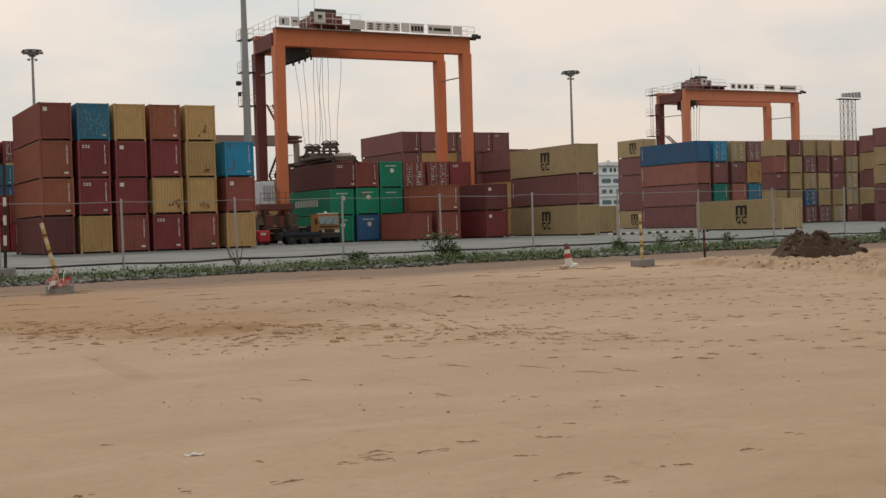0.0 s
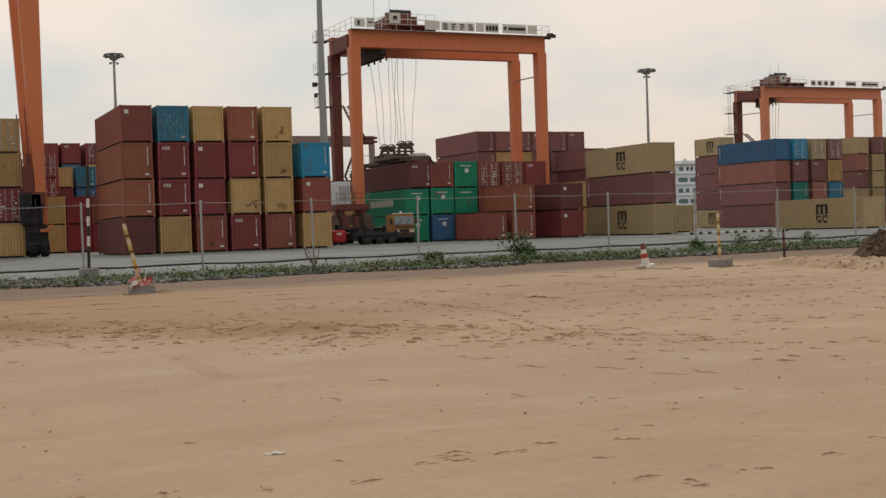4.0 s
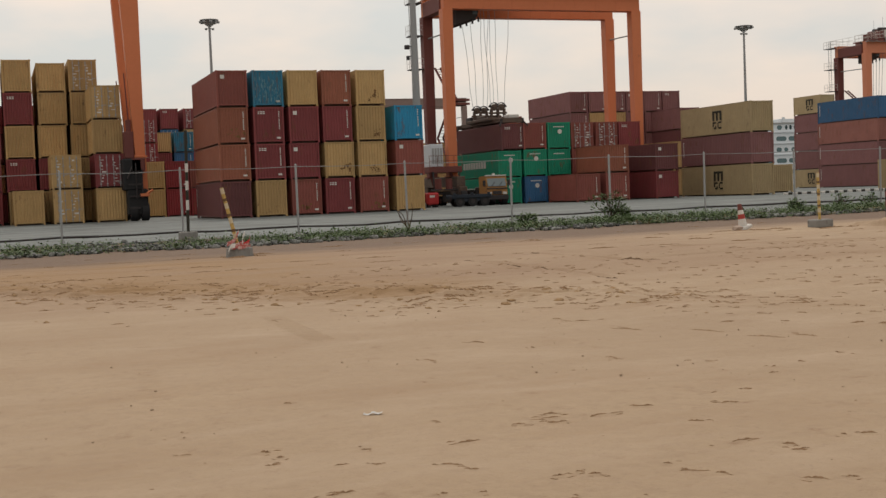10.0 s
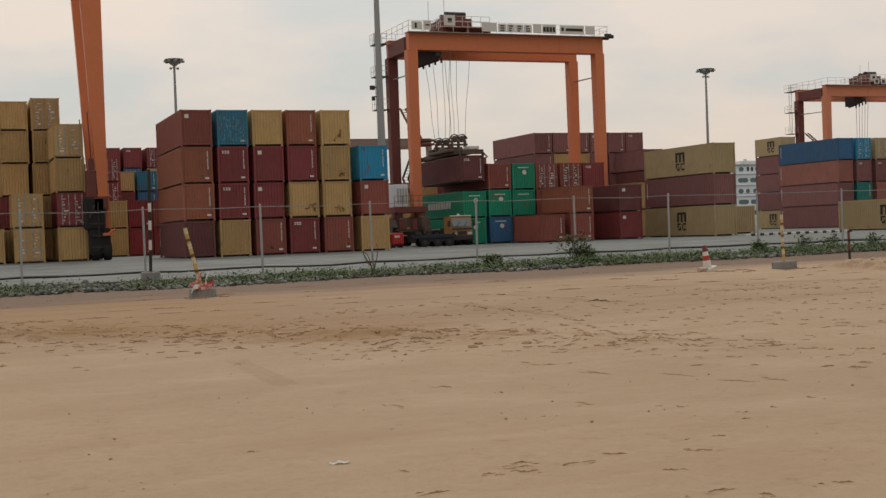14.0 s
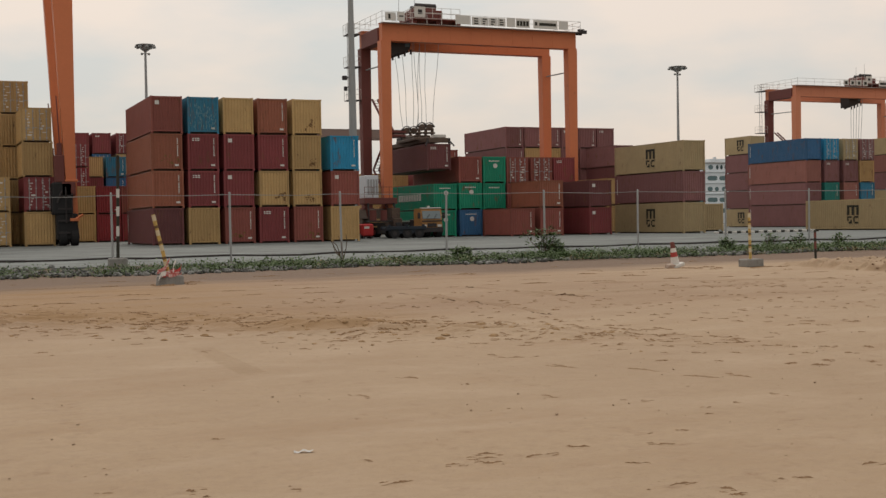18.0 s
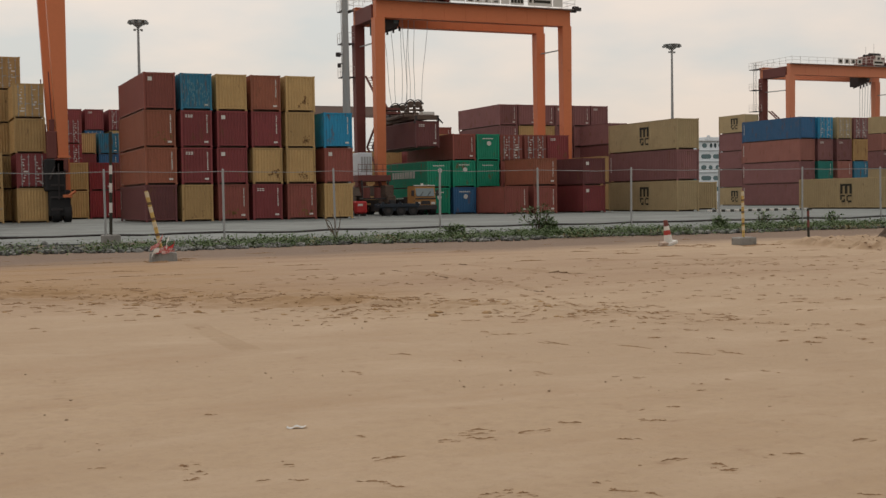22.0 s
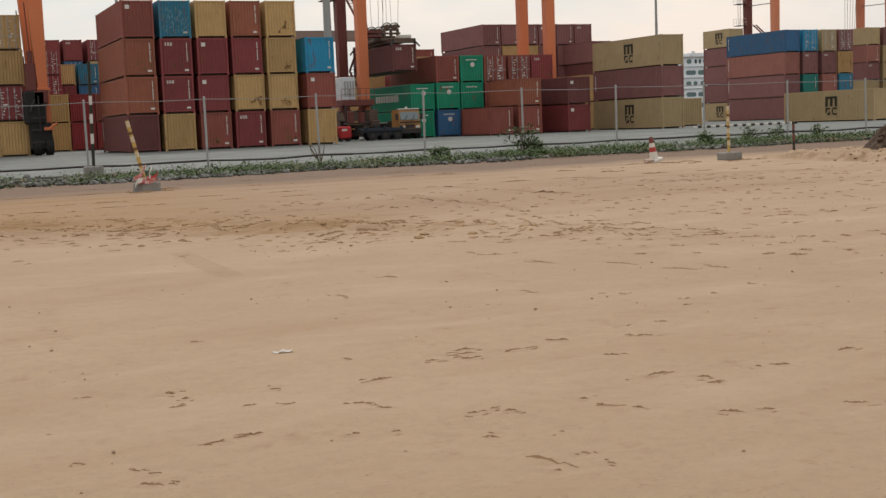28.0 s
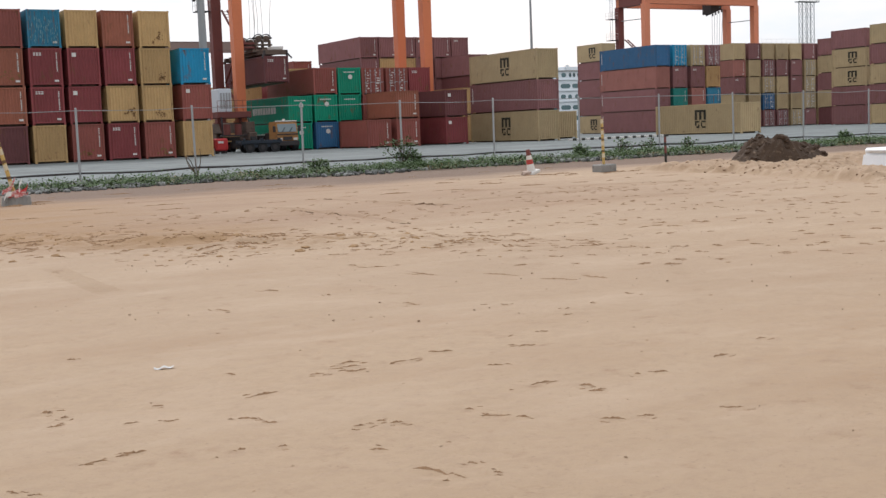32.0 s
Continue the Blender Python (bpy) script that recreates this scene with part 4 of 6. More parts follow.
        box(bm, w + 0.5, w + 1.2, -1.5 + k * 0.5, -1.2 + k * 0.5, h - 0.3 + 0.2 * (k % 2), h + 0.05 + 0.2 * (k % 2), 0.03)
        part("floodlight", bm, IRON, ob)
    # ladder tower with landings on the outer side
    for z in (h - 0.3, h - 3.6, h - 7.0):
        bm = bmesh.new()
        box(bm, -1.8, -0.5, d - 0.2, d + 1.3, z - 0.08, z)
        part("landing", bm, IRON, ob)
        bm = bmesh.new()
        railing(bm, (-1.8, d - 0.2, z), (-1.8, d + 1.3, z), step=0.8)
        railing(bm, (-1.8, d - 0.2, z), (-0.5, d - 0.2, z), step=0.8)
        part("railing", bm, WHITE, ob, "white painted railing")
    bm = bmesh.new()
    for x in (-1.75, -1.25):
        rod(bm, (x, d + 0.2, h - 7), (x, d + 0.2, h + 0.8), 0.035, sides=5)
    for k in range(22):
        z = h - 7 + k * 0.35
        rod(bm, (-1.75, d + 0.2, z), (-1.25, d + 0.2, z), 0.02, sides=4)
    part("ladder", bm, STEEL, ob)
    # stairs that zigzag up between the legs
    for k in range(3):
        a, b = (0.1, d - 0.6, h - 7.0 - 3.6 * k), (0.1, 0.8, h - 10.6 - 3.6 * k)
        if k % 2:
            a, b = (a[0], b[1], a[2]), (b[0], a[1], b[2])
        bm = bmesh.new()
        for off in (-0.75, -0.15):
            beam(bm, (a[0] + off + 1.2, a[1], a[2]), (b[0] + off + 1.2, b[1], b[2]), 0.16)
        for q in range(12):
            p = Vector(a).lerp(Vector(b), (q + 0.5) / 12)
            box(bm, p.x + 0.45, p.x + 1.05, p.y - 0.12, p.y + 0.12, p.z - 0.02, p.z + 0.02)
        part("stair_flight", bm, DARKRED, ob)
    bm = bmesh.new()
    box(bm, 0.6, 2.3, 0.3, 2.0, h - 10.75, h - 10.55)
    box(bm, 0.6, 2.3, 0.3, 2.0, 10.0, 10.2)
    part("stair_landing", bm, DARKRED, ob)
    # electric house on the sill, cable drum
    bm = bmesh.new()
    box(bm, -2.6, -1.3, -1.2, 1.4, 3.9, 6.1, 0.05)
    cabinet = part("electric_cabinet", bm, material_once("cabinet_white", (0.62, 0.66, 0.70)), ob, "white electric cabinet")
    bm = bmesh.new()
    for k in range(4):
        box(bm, -2.45 + k * 0.28, -2.25 + k * 0.28, -1.225, -1.205, 4.2, 5.7)
    part("louvre", bm, STEEL, cabinet)
    bm = bmesh.new()
    box(bm, -2.9, 0.5, -1.6, 1.8, 3.3, 3.9, 0.04)
    for x in (-2.7, -0.6):
        beam(bm, (x, -1.2, 3.35), (x + 0.6, -0.6, 1.9), 0.22)
    part("platform", bm, DARKRED, ob)
    bm = bmesh.new()
    railing(bm, (-2.9, -1.6, 3.9), (0.5, -1.6, 3.9), step=0.85)
    part("railing", bm, DARKRED, ob)
    bm = bmesh.new()
    rod(bm, (-2.3, -2.2, 1.7), (-2.3, -2.2, 2.7), 0.34, sides=16)
    part("tank", bm, DARKRED, ob, "rusty upright tank")
    bm = bmesh.new()
    rod(bm, (-1.2, -2.2, 1.7), (-1.2, -2.2, 2.7), 0.34, sides=16)
    part("tank", bm, DARKRED, ob, "rusty upright tank")
    bm = bmesh.new()
    box(bm, -2.8, 0.4, -2.6, -1.5, 1.55, 1.7, 0.02)
    for x in (-2.6, 0.1):
        beam(bm, (x, -1.7, 3.4), (x, -2.0, 1.6), 0.14)
    part("hanging_tray", bm, IRON, ob)
    return ob


def trolley(parent, d, h, x):
    """The trolley on the girders with machine house and driver's cab; its origin lies on the girders' top."""
    tr = part("trolley", bmesh_frame(d), DARKRED, parent, "dark red trolley", at=(x, 0, h))
    for x_ in (-0.4, 2.1, 4.4):
        bm = bmesh.new()
        box(bm, x_, x_ + 0.4, 0.12, d - 0.12, 0.05, 0.48)
        part("cross_beam", bm, DARKRED, tr)
    bm = bmesh.new()
    lo = d / 2 - 1.9
    box(bm, 0.0, 3.2, lo, d - lo, 0.75, 1.7, 0.05)
    box(bm, 0.5, 2.7, lo + 0.4, d - lo - 0.4, 1.68, 2.05, 0.08)
    for k in range(5):
        box(bm, 0.15 + k * 0.65, 0.27 + k * 0.65, lo - 0.06, lo + 0.02, 0.85, 1.6)
    part("machine_house", bm, DARKRED, tr)
    bm = bmesh.new()
    rod(bm, (0.5, lo + 0.7, 2.15), (2.7, lo + 0.7, 2.15), 0.3, sides=12)
    rod(bm, (0.5, lo + 1.9, 2.1), (2.5, lo + 1.9, 2.1), 0.26, sides=12)
    part("hoist_drum", bm, IRON, tr)
    bm = bmesh.new()
    railing(bm, (-0.4, -0.2, 0.65), (4.6, -0.2, 0.65), step=1.0)
    railing(bm, (-0.4, -0.2, 0.65), (-0.4, d, 0.65), step=1.0)
    part("railing", bm, WHITE, tr, "white painted railing")
    bm = bmesh.new()
    box(bm, -0.4, 0.75, -0.36, -0.3, 0.7, 1.75)
    sign = part("sign_board", bm, WHITE, tr, "white square sign")
    bm = bmesh.new()
    box(bm, -0.05, 0.4, -0.38, -0.365, 1.0, 1.45)
    part("lettering", bm, IRON, sign)
    for k in (0, 1):
        bm = bmesh.new()
        rod(bm, (-1.8 + 1.7 * k, 0.4, 0.4), (-1.8 + 1.7 * k, 0.4, 3.2 + 0.6 * k), 0.025, sides=5)
        part("aerial", bm, STEEL, tr)
    # cab that hangs between the girders
    bm = bmesh.new()
    rim = [(-2.75, -3.15), (-0.45, -2.35), (-0.3, -1.6), (-0.3, -0.9), (-2.75, -0.9)]  # the floor rises towards the windscreen
    near_rim, far_rim = ([bm.verts.new((px, py, pz)) for px, pz in rim] for py in (1.0, 3.0))
    bm.faces.new(near_rim)
    bm.faces.new(far_rim[::-1])
    for k in range(5):
        bm.faces.new((near_rim[k], far_rim[k], far_rim[(k + 1) % 5], near_rim[(k + 1) % 5]))
    bmesh.ops.recalc_face_normals(bm, faces=bm.faces[:])
    box(bm, -2.5, -0.5, 1.2, 2.8, -0.92, 0.3)
    cab = part("driver_cab", bm, IRON, tr, "dark grey driver's cab")
    bm = bmesh.new()
    box(bm, -0.95, -0.45, 0.97, 0.995, -2.1, -1.65)
    part("window_pane", bm, GLASS, cab)
    bm = bmesh.new()
    beam(bm, (-2.9, 2.0, -3.25), (-0.25, 2.0, -2.35), 0.16, flat=2.2)
    for k in range(4):
        rod(bm, (-2.3 + 0.65 * k, 1.0, -3.02 + 0.22 * k), (-2.3 + 0.65 * k, 1.0, -3.5 + 0.22 * k), 0.11, sides=8)
    part("cab_floor", bm, IRON, cab)
    return tr


def bmesh_frame(d):
    bm = bmesh.new()
    box(bm, -0.5, 4.9, -0.35, d + 0.35, 0.5, 0.66, 0.03)
    return bm


CX, CY, CTOP = 42.6, 112.6, 21.2
crane_near = crane(CX, 63.5, CY, 118.4, CTOP, "orange rubber-tyred gantry crane over green containers")
trolley_near = trolley(crane_near, 5.8, CTOP - GROUND, 4.2)
hb = CTOP - GROUND + 0.12
LETTER = tuple([(0.26, 0.5 + 0.26 * wide, z, z + 0.15) for wide, z in zip(row, (0.14, 0.42, 0.7))] for row in ((1, 1, 1), (0.2, 0.4, 1), (0.2, 0.9, 1), (1, 1, 0.6)))
for k, bars in enumerate(LETTER):
    board(crane_near, 9.0 + k * 0.95, -1.2, hb - 0.08, 0.9, 0.82, bars)
board(crane_near, 12.9, -1.2, hb - 0.08, 0.95, 0.9, [])
board(crane_near, 13.95, -1.2, hb - 0.1, 1.55, 0.9, [(0.06 + 0.23 * q, 0.24 + 0.23 * q, 0.2, 0.75) for q in range(4)])
board(crane_near, 15.95, -1.2, hb - 0.1, 2.8, 0.88, [(0.06, 0.16, 0.35, 0.75), (0.24, 0.94, 0.35, 0.68)])
board(crane_near, 18.9, -1.2, hb - 0.08, 1.1, 0.86, [])
board(crane_near, 7.2, -1.2, hb - 0.06, 1.6, 0.86, [])
board(crane_near, -0.3, -1.2, hb - 0.06, 1.1, 0.8, [(0.3, 0.5, 0.2, 0.8)])
board(crane_near, 1.0, -1.2, hb - 0.06, 0.75, 0.9, [(0.2, 0.8, 0.45, 0.6)])

FX, FY, FTOP = 126.6, 153.2, 22.0
crane_far = crane(FX, 150.0, FY, 159.8, FTOP, "orange gantry crane behind the far container block", paint=HAZED_ORANGE)
trolley_far = trolley(crane_far, 6.6, FTOP - GROUND, 3.45)
for k in range(4):
    board(crane_far, 8.4 + k * 1.3, -1.2, FTOP - GROUND + 0.1, 1.0, 0.8, [(0.25, 0.75, 0.2, 0.8)])
board(crane_far, 15.6, -1.2, FTOP - GROUND + 0.1, 2.2, 0.8, [(0.1, 0.9, 0.3, 0.7)])
board(crane_far, 19.0, -1.2, FTOP - GROUND + 0.1, 3.6, 0.8, [(0.05, 0.2, 0.25, 0.75), (0.25, 0.9, 0.35, 0.65)])
crane(75.0, 98.0, 250.0, 257.0, 22.0, "orange gantry crane far off behind the stacks", detail=False, paint=material_once("faded_brown_steel", (0.24, 0.17, 0.145)))


def crane_at_road():
    """The crane by the road, of which one tall leg stands by the stacks."""
    ob = thing("gantry_crane", (-14.0, 106.5, GROUND), "tall orange gantry crane beside the road, black drive housing", "gantry crane", "yard cranes")
    d, h, w = 6.6, 25.36, 25.6
    for y in (0, d):
        bm = bmesh.new()
        box(bm, -0.6, w + 0.8, y - 0.6, y + 0.6, h - 2.0, h, 0.04)
        part("girder", bm, ORANGE, ob)
    for x in (0, w):
        for y in (0, d):
            bm = bmesh.new()
            a = [(x - 1.0, h - 2.0), (x + 0.75, h - 2.0), (x + 0.7, 5.55), (x - 0.12, 5.55)]
            front = [bm.verts.new((px, y - 0.42, pz)) for px, pz in a]
            back = [bm.verts.new((px, y + 0.42, pz)) for px, pz in a]
            bm.faces.new(front)
            bm.faces.new(list(reversed(back)))
            for k in range(4):
                bm.faces.new((front[k], back[k], back[(k + 1) % 4], front[(k + 1) % 4]))
            leg = part("leg", bm, ORANGE, ob)
            bm = bmesh.new()
            box(bm, x - 0.2, x + 0.85, y - 0.58, y + 0.58, 5.35, 5.55, 0.02)
            part("flange", bm, ORANGE, leg)
            bm = bmesh.new()  # rusty junction box and cable tray up the inner edge of the leg
            box(bm, x - 1.0, x - 0.2, y - 0.5, y + 0.5, 5.3, 7.6, 0.06)
            box(bm, x - 0.75, x - 0.35, y - 0.3, y + 0.3, 7.6, 8.6, 0.05)
            rod(bm, (x - 0.55, y - 0.3, 8.5), (x - 0.75, y - 0.45, 12.5), 0.05, sides=6)
            part("junction_box", bm, DARKRED, leg, "rusty dark red junction box")
        for y in (0.0, d):
            bm = bmesh.new()
            box(bm, x - 1.25, x + 0.35, y - 0.9, y + 0.9, 2.6, 5.3, 0.12)
            box(bm, x - 0.95, x + 0.75, y - 0.8, y + 0.9, 0.5, 2.7, 0.1)
            part("drive_housing", bm, RUBBER, ob, "black drive housing")
            for q in range(4):
                bm = bmesh.new()
                box(bm, x - 0.85, x + 0.1 + 0.1 * q, y - 0.96, y - 0.84, 1.0 + 1.0 * q, 1.16 + 1.0 * q, 0.02)
                part("drive_rib", bm, IRON, ob)
            bm = bmesh.new()
            beam(bm, (x + 0.55, y - 0.2, 5.3), (x + 0.62, y - 0.2, 2.0), 0.42)
            box(bm, x + 0.1, x + 0.85, y - 1.05, y - 0.8, 2.05, 2.3, 0.03)
            rod(bm, (x + 0.55, y - 0.95, 2.2), (x + 1.15, y - 0.95, 2.6), 0.12, sides=6)
            part("strut", bm, ORANGE, ob)
            bm = bmesh.new()
            rod(bm, (x - 0.9, y - 1.05, 3.6), (x - 0.5, y - 0.95, 4.6), 0.09, sides=6)
            rod(bm, (x - 0.2, y - 0.98, 1.9), (x - 0.2, y - 0.98, 4.9), 0.07, sides=6)
            rod(bm, (x + 0.3, y - 0.98, 1.9), (x + 0.3, y - 0.98, 4.4), 0.05, sides=6)
            part("pipe", bm, IRON, ob)
            for dx in (-0.45, 0.5):
                wheel_set(ob, x + dx, y - 0.2, 0.78)
        bm = bmesh.new()
        box(bm, x - 0.5, x + 0.6, -0.9, d + 0.9, 4.2, 5.3, 0.05)
        part("sill_beam", bm, DARKRED, ob)
    return ob


crane_at_road()


# ---- hoist: spreader, ropes, load ----
def spreader():
    ob = thing("hoist_spreader", (46.7, 109.4, 8.32), "rusty brown container spreader hanging on crane ropes", "crane spreader")
    bm = bmesh.new()
    for x in (0.35, 1.75):
        box(bm, x, x + 0.34, 0.5, 11.7, 0.22, 0.62, 0.02)
    for y in (0.02, 11.75):
        box(bm, 0.0, 2.44, y, y + 0.42, 0.1, 0.55, 0.03)
    part("frame", bm, GRIME_AND_SHADE, ob)
    for x in (0.0, 2.26):
        for y in (0.0, 11.99):
            bm = bmesh.new()
            box(bm, x, x + 0.18, y, y + 0.2, 0.0, 0.5)
            beam(bm, (x + 0.09, y + 0.1, 0.3), (x + 0.09 + (-0.35 if x == 0 else 0.35), y + (-0.3 if y == 0 else 0.4), -0.25), 0.12)
            part("twist_lock", bm, IRON, ob)
    bm = bmesh.new()
    box(bm, -0.1, 2.54, 2.9, 9.0, 0.5, 0.8, 0.05)
    box(bm, 0.3, 2.1, 4.6, 7.2, 0.78, 1.15, 0.08)
    part("head_block", bm, GRIME_AND_SHADE, ob)
    bm = bmesh.new()
    box(bm, 1.15, 2.35, 0.9, 2.1, 0.62, 0.95, 0.05)
    part("lamp_box", bm, WHITE, ob, "pale lamp box")
    for y in (3.6, 8.2):  # two pulley stands, each with a pair of sheaves side by side
        bm = bmesh.new()
        for x in (0.42, 1.12, 1.82):
            box(bm, x, x + 0.2, y - 0.2, y + 0.2, 0.75, 1.75, 0.02)
        box(bm, 0.3, 2.14, y - 0.24, y + 0.24, 1.2, 1.38, 0.02)
        stand = part("pulley_stand", bm, GRIME_AND_SHADE, ob)
        for x in (0.83, 1.61):
            bm = bmesh.new()
            rod(bm, (x, y - 0.1, 1.85), (x, y + 0.1, 1.85), 0.34, sides=20)
            rod(bm, (x, y - 0.22, 1.85), (x, y + 0.22, 1.85), 0.14, sides=10)
            part("sheave", bm, GRIME_AND_SHADE, stand)
            bm = bmesh.new()  # arched guard over the sheave
            for k in range(8):
                a, b = math.pi * k / 8, math.pi * (k + 1) / 8
                beam(bm, (x + 0.47 * math.cos(a), y, 1.85 + 0.47 * math.sin(a)), (x + 0.47 * math.cos(b), y, 1.85 + 0.47 * math.sin(b)), 0.26, 0.26, 0.3)
            part("sheave_guard", bm, IRON, stand)
    bm = bmesh.new()
    box(bm, 0.5, 1.9, 9.2, 10.6, 0.62, 1.25, 0.06)
    part("cable_basket", bm, IRON, ob)
    for k, (xb, xt, y) in enumerate(((0.45, 0.3, 3.6), (0.8, 0.9, 3.6), (1.3, 1.5, 3.6), (2.0, 3.2, 3.6), (0.4, -0.9, 8.2), (0.85, 0.2, 8.2), (1.55, 1.4, 8.2), (2.0, 2.2, 8.2))):
        bm = bmesh.new()
        lo, hi = Vector((xb, y, 2.25)), Vector((xt, 0.7 * y + 1.8, 12.75))
        knots = [lo.lerp(hi, q / 6) + Vector((0.08 * math.sin(q * 1.3 + k), 0, 0)) * (0 < q < 6) for q in range(7)]
        for p, q in zip(knots, knots[1:]):
            rod(bm, p, q, 0.024, sides=5)
        part("rope", bm, STEEL, ob)
    return ob


load_spreader = spreader()
load_box = container("D", 46.7, 109.4, 5.42, LONG, LOW, "f", "xvp", group=GM)
load_box["label"] = "dark plum forty-foot shipping container lifted by the crane"


def far_spreader():
    ob = thing("hoist_spreader", (129.0, 155.0, 11.9), "dark spreader hanging on ropes over the far block", "crane spreader")
    bm = bmesh.new()
    box(bm, 0, 2.4, 0, 6.0, 0.0, 0.5, 0.03)
    box(bm, 0.3, 2.1, 1.5, 4.5, 0.5, 1.1, 0.05)
    part("head_block", bm, IRON, ob)
    for k in range(5):
        bm = bmesh.new()
        rod(bm, (0.2 + 0.5 * k, 3.0, 1.0), (0.2 + 0.65 * k, 3.0, 10.0), 0.035, sides=5)
        part("rope", bm, STEEL, ob)
    return ob


spreader_far = far_spreader()


# ---- truck under the crane ----
def truck():
    ob = thing("yard_truck", (43.5, 106.0, GROUND), "yellow-orange yard tractor with a dark flat trailer", "truck")
    bm = bmesh.new()
    v = box(bm, 0.0, 2.2, 0.0, 1.9, 0.95, 2.75, 0.0)
    for q in v:
        if q.co.z > 2 and q.co.y < 1:
            q.co.y += 0.28
    bmesh.ops.bevel(bm, geom=list(bm.edges), offset=0.07, segments=2, affect="EDGES")
    cab = part("cab", bm, YELLOW, ob)
    bm = bmesh.new()
    v = box(bm, 0.18, 2.02, 0.0, 0.1, 1.78, 2.52)
    for q in v or bm.verts:
        if q.co.z > 2:
            q.co.y += 0.24
    # the sky's reflection is put into the pale base colour of the glass
    part("windscreen", bm, material_once("sky_tinted_glass", (0.17, 0.21, 0.22), 0.2), cab, "windscreen paled as if reflecting the sky")
    for x in (0.55, 1.3):
        bm = bmesh.new()
        rod(bm, (x, -0.03, 1.8), (x + 0.35, 0.06, 2.2), 0.025, sides=5)
        part("wiper", bm, IRON, cab)
    bm = bmesh.new()
    box(bm, 0.05, 2.15, -0.1, 0.0, 1.5, 1.62, 0.02)
    part("trim_strip", bm, IRON, cab)
    for x in (0.14, 1.66):
        bm = bmesh.new()
        box(bm, x, x + 0.4, -0.05, 0.02, 1.0, 1.22, 0.02)
        part("headlight", bm, WHITE, cab)
    bm = bmesh.new()
    box(bm, 0.65, 1.55, -0.04, 0.02, 1.02, 1.34)
    part("grille", bm, IRON, cab)
    bm = bmesh.new()
    box(bm, -0.02, 2.22, -0.14, 0.06, 0.5, 0.94, 0.04)
    part("bumper", bm, IRON, ob)
    bm = bmesh.new()
    box(bm, 0.05, 2.15, 0.2, 0.5, 2.74, 2.84, 0.02)
    rod(bm, (0.95, 0.5, 2.75), (0.95, 0.5, 3.0), 0.13, sides=10)
    part("beacon", bm, WHITE, cab)
    for x in (-0.3, 2.22):
        bm = bmesh.new()
        box(bm, x, x + 0.28, 0.1, 0.18, 1.8, 2.35, 0.03)
        part("mirror", bm, IRON, cab)
    bm = bmesh.new()
    box(bm, 0.5, 1.85, 1.7, 4.6, 0.6, 0.95)
    box(bm, 0.3, 2.0, 3.2, 15.6, 1.15, 1.5)
    box(bm, 0.0, 0.12, 4.6, 12.0, 0.35, 1.2)
    box(bm, 0.1, 2.2, 2.2, 3.2, 0.9, 1.75, 0.05)
    for y in (3.4, 6.5, 9.5, 12.5, 15.2):
        box(bm, -0.05, 2.4, y, y + 0.25, 1.2, 1.5)
    for x in (-0.05, 2.3):
        box(bm, x, x + 0.1, 3.2, 15.6, 1.15, 1.52)
    part("trailer_frame", bm, IRON, ob)
    for y in (1.1, 4.0, 12.6, 13.9):
        for x in (0.22, 2.13):
            wheel_set(ob, x, y, 0.52)
    return ob


truck()


def flat_trailer():
    """A low dark trailer that stands across, in front of the crane's foot."""
    ob = thing("flat_trailer", (39.5, 104.4, GROUND), "low dark blue-grey flat trailer beside the yellow tractor", "trailer")
    deck = material_once("dark_blue_steel", (0.022, 0.03, 0.042), 0.6)
    bm = bmesh.new()
    box(bm, 0.0, 3.75, 0.1, 1.5, 0.72, 1.02, 0.03)
    box(bm, -0.1, 3.85, 0.0, 0.12, 0.82, 1.12, 0.02)
    box(bm, -0.1, 3.85, 1.48, 1.6, 0.82, 1.12, 0.02)
    part("deck", bm, deck, ob)
    for x in (0.1, 1.8, 3.5):
        bm = bmesh.new()
        box(bm, x, x + 0.2, -0.04, 0.3, 1.0, 1.28, 0.03)
        part("corner_guide", bm, deck, ob)
    for x in (0.75, 2.0, 3.2):
        for y in (0.22, 1.38):
            bm = bmesh.new()
            rod(bm, (x, y - 0.14, 0.46), (x, y + 0.14, 0.46), 0.46, sides=20)
            tyre = part("wheel", bm, RUBBER, ob)
            bm = bmesh.new()
            rod(bm, (x, y - 0.15, 0.46), (x, y + 0.15, 0.46), 0.22, sides=12)
            part("rim", bm, IRON, tyre)
    bm = bmesh.new()
    box(bm, 0.2, 3.4, 0.15, 0.25, 0.45, 0.72)
    part("side_guard", bm, deck, ob)


flat_trailer()


def red_cabinet():
    ob = thing("steel_cabinet", (38.15, 107.5, GROUND), "small red steel cabinet beside the crane", "red cabinet")
    bm = bmesh.new()
    box(bm, 0, 1.15, 0, 1.4, 0.25, 1.4, 0.12)
    part("body", bm, material_once("signal_red", (0.45, 0.035, 0.035)), ob)
    bm = bmesh.new()
    box(bm, 0.2, 0.7, -0.012, -0.002, 0.95, 1.15)
    part("marking", bm, WHITE, ob)
    for x in (0.1, 0.85):
        bm = bmesh.new()
        box(bm, x, x + 0.2, 0.1, 1.3, 0.0, 0.25)
        part("skid", bm, IRON, ob)


red_cabinet()


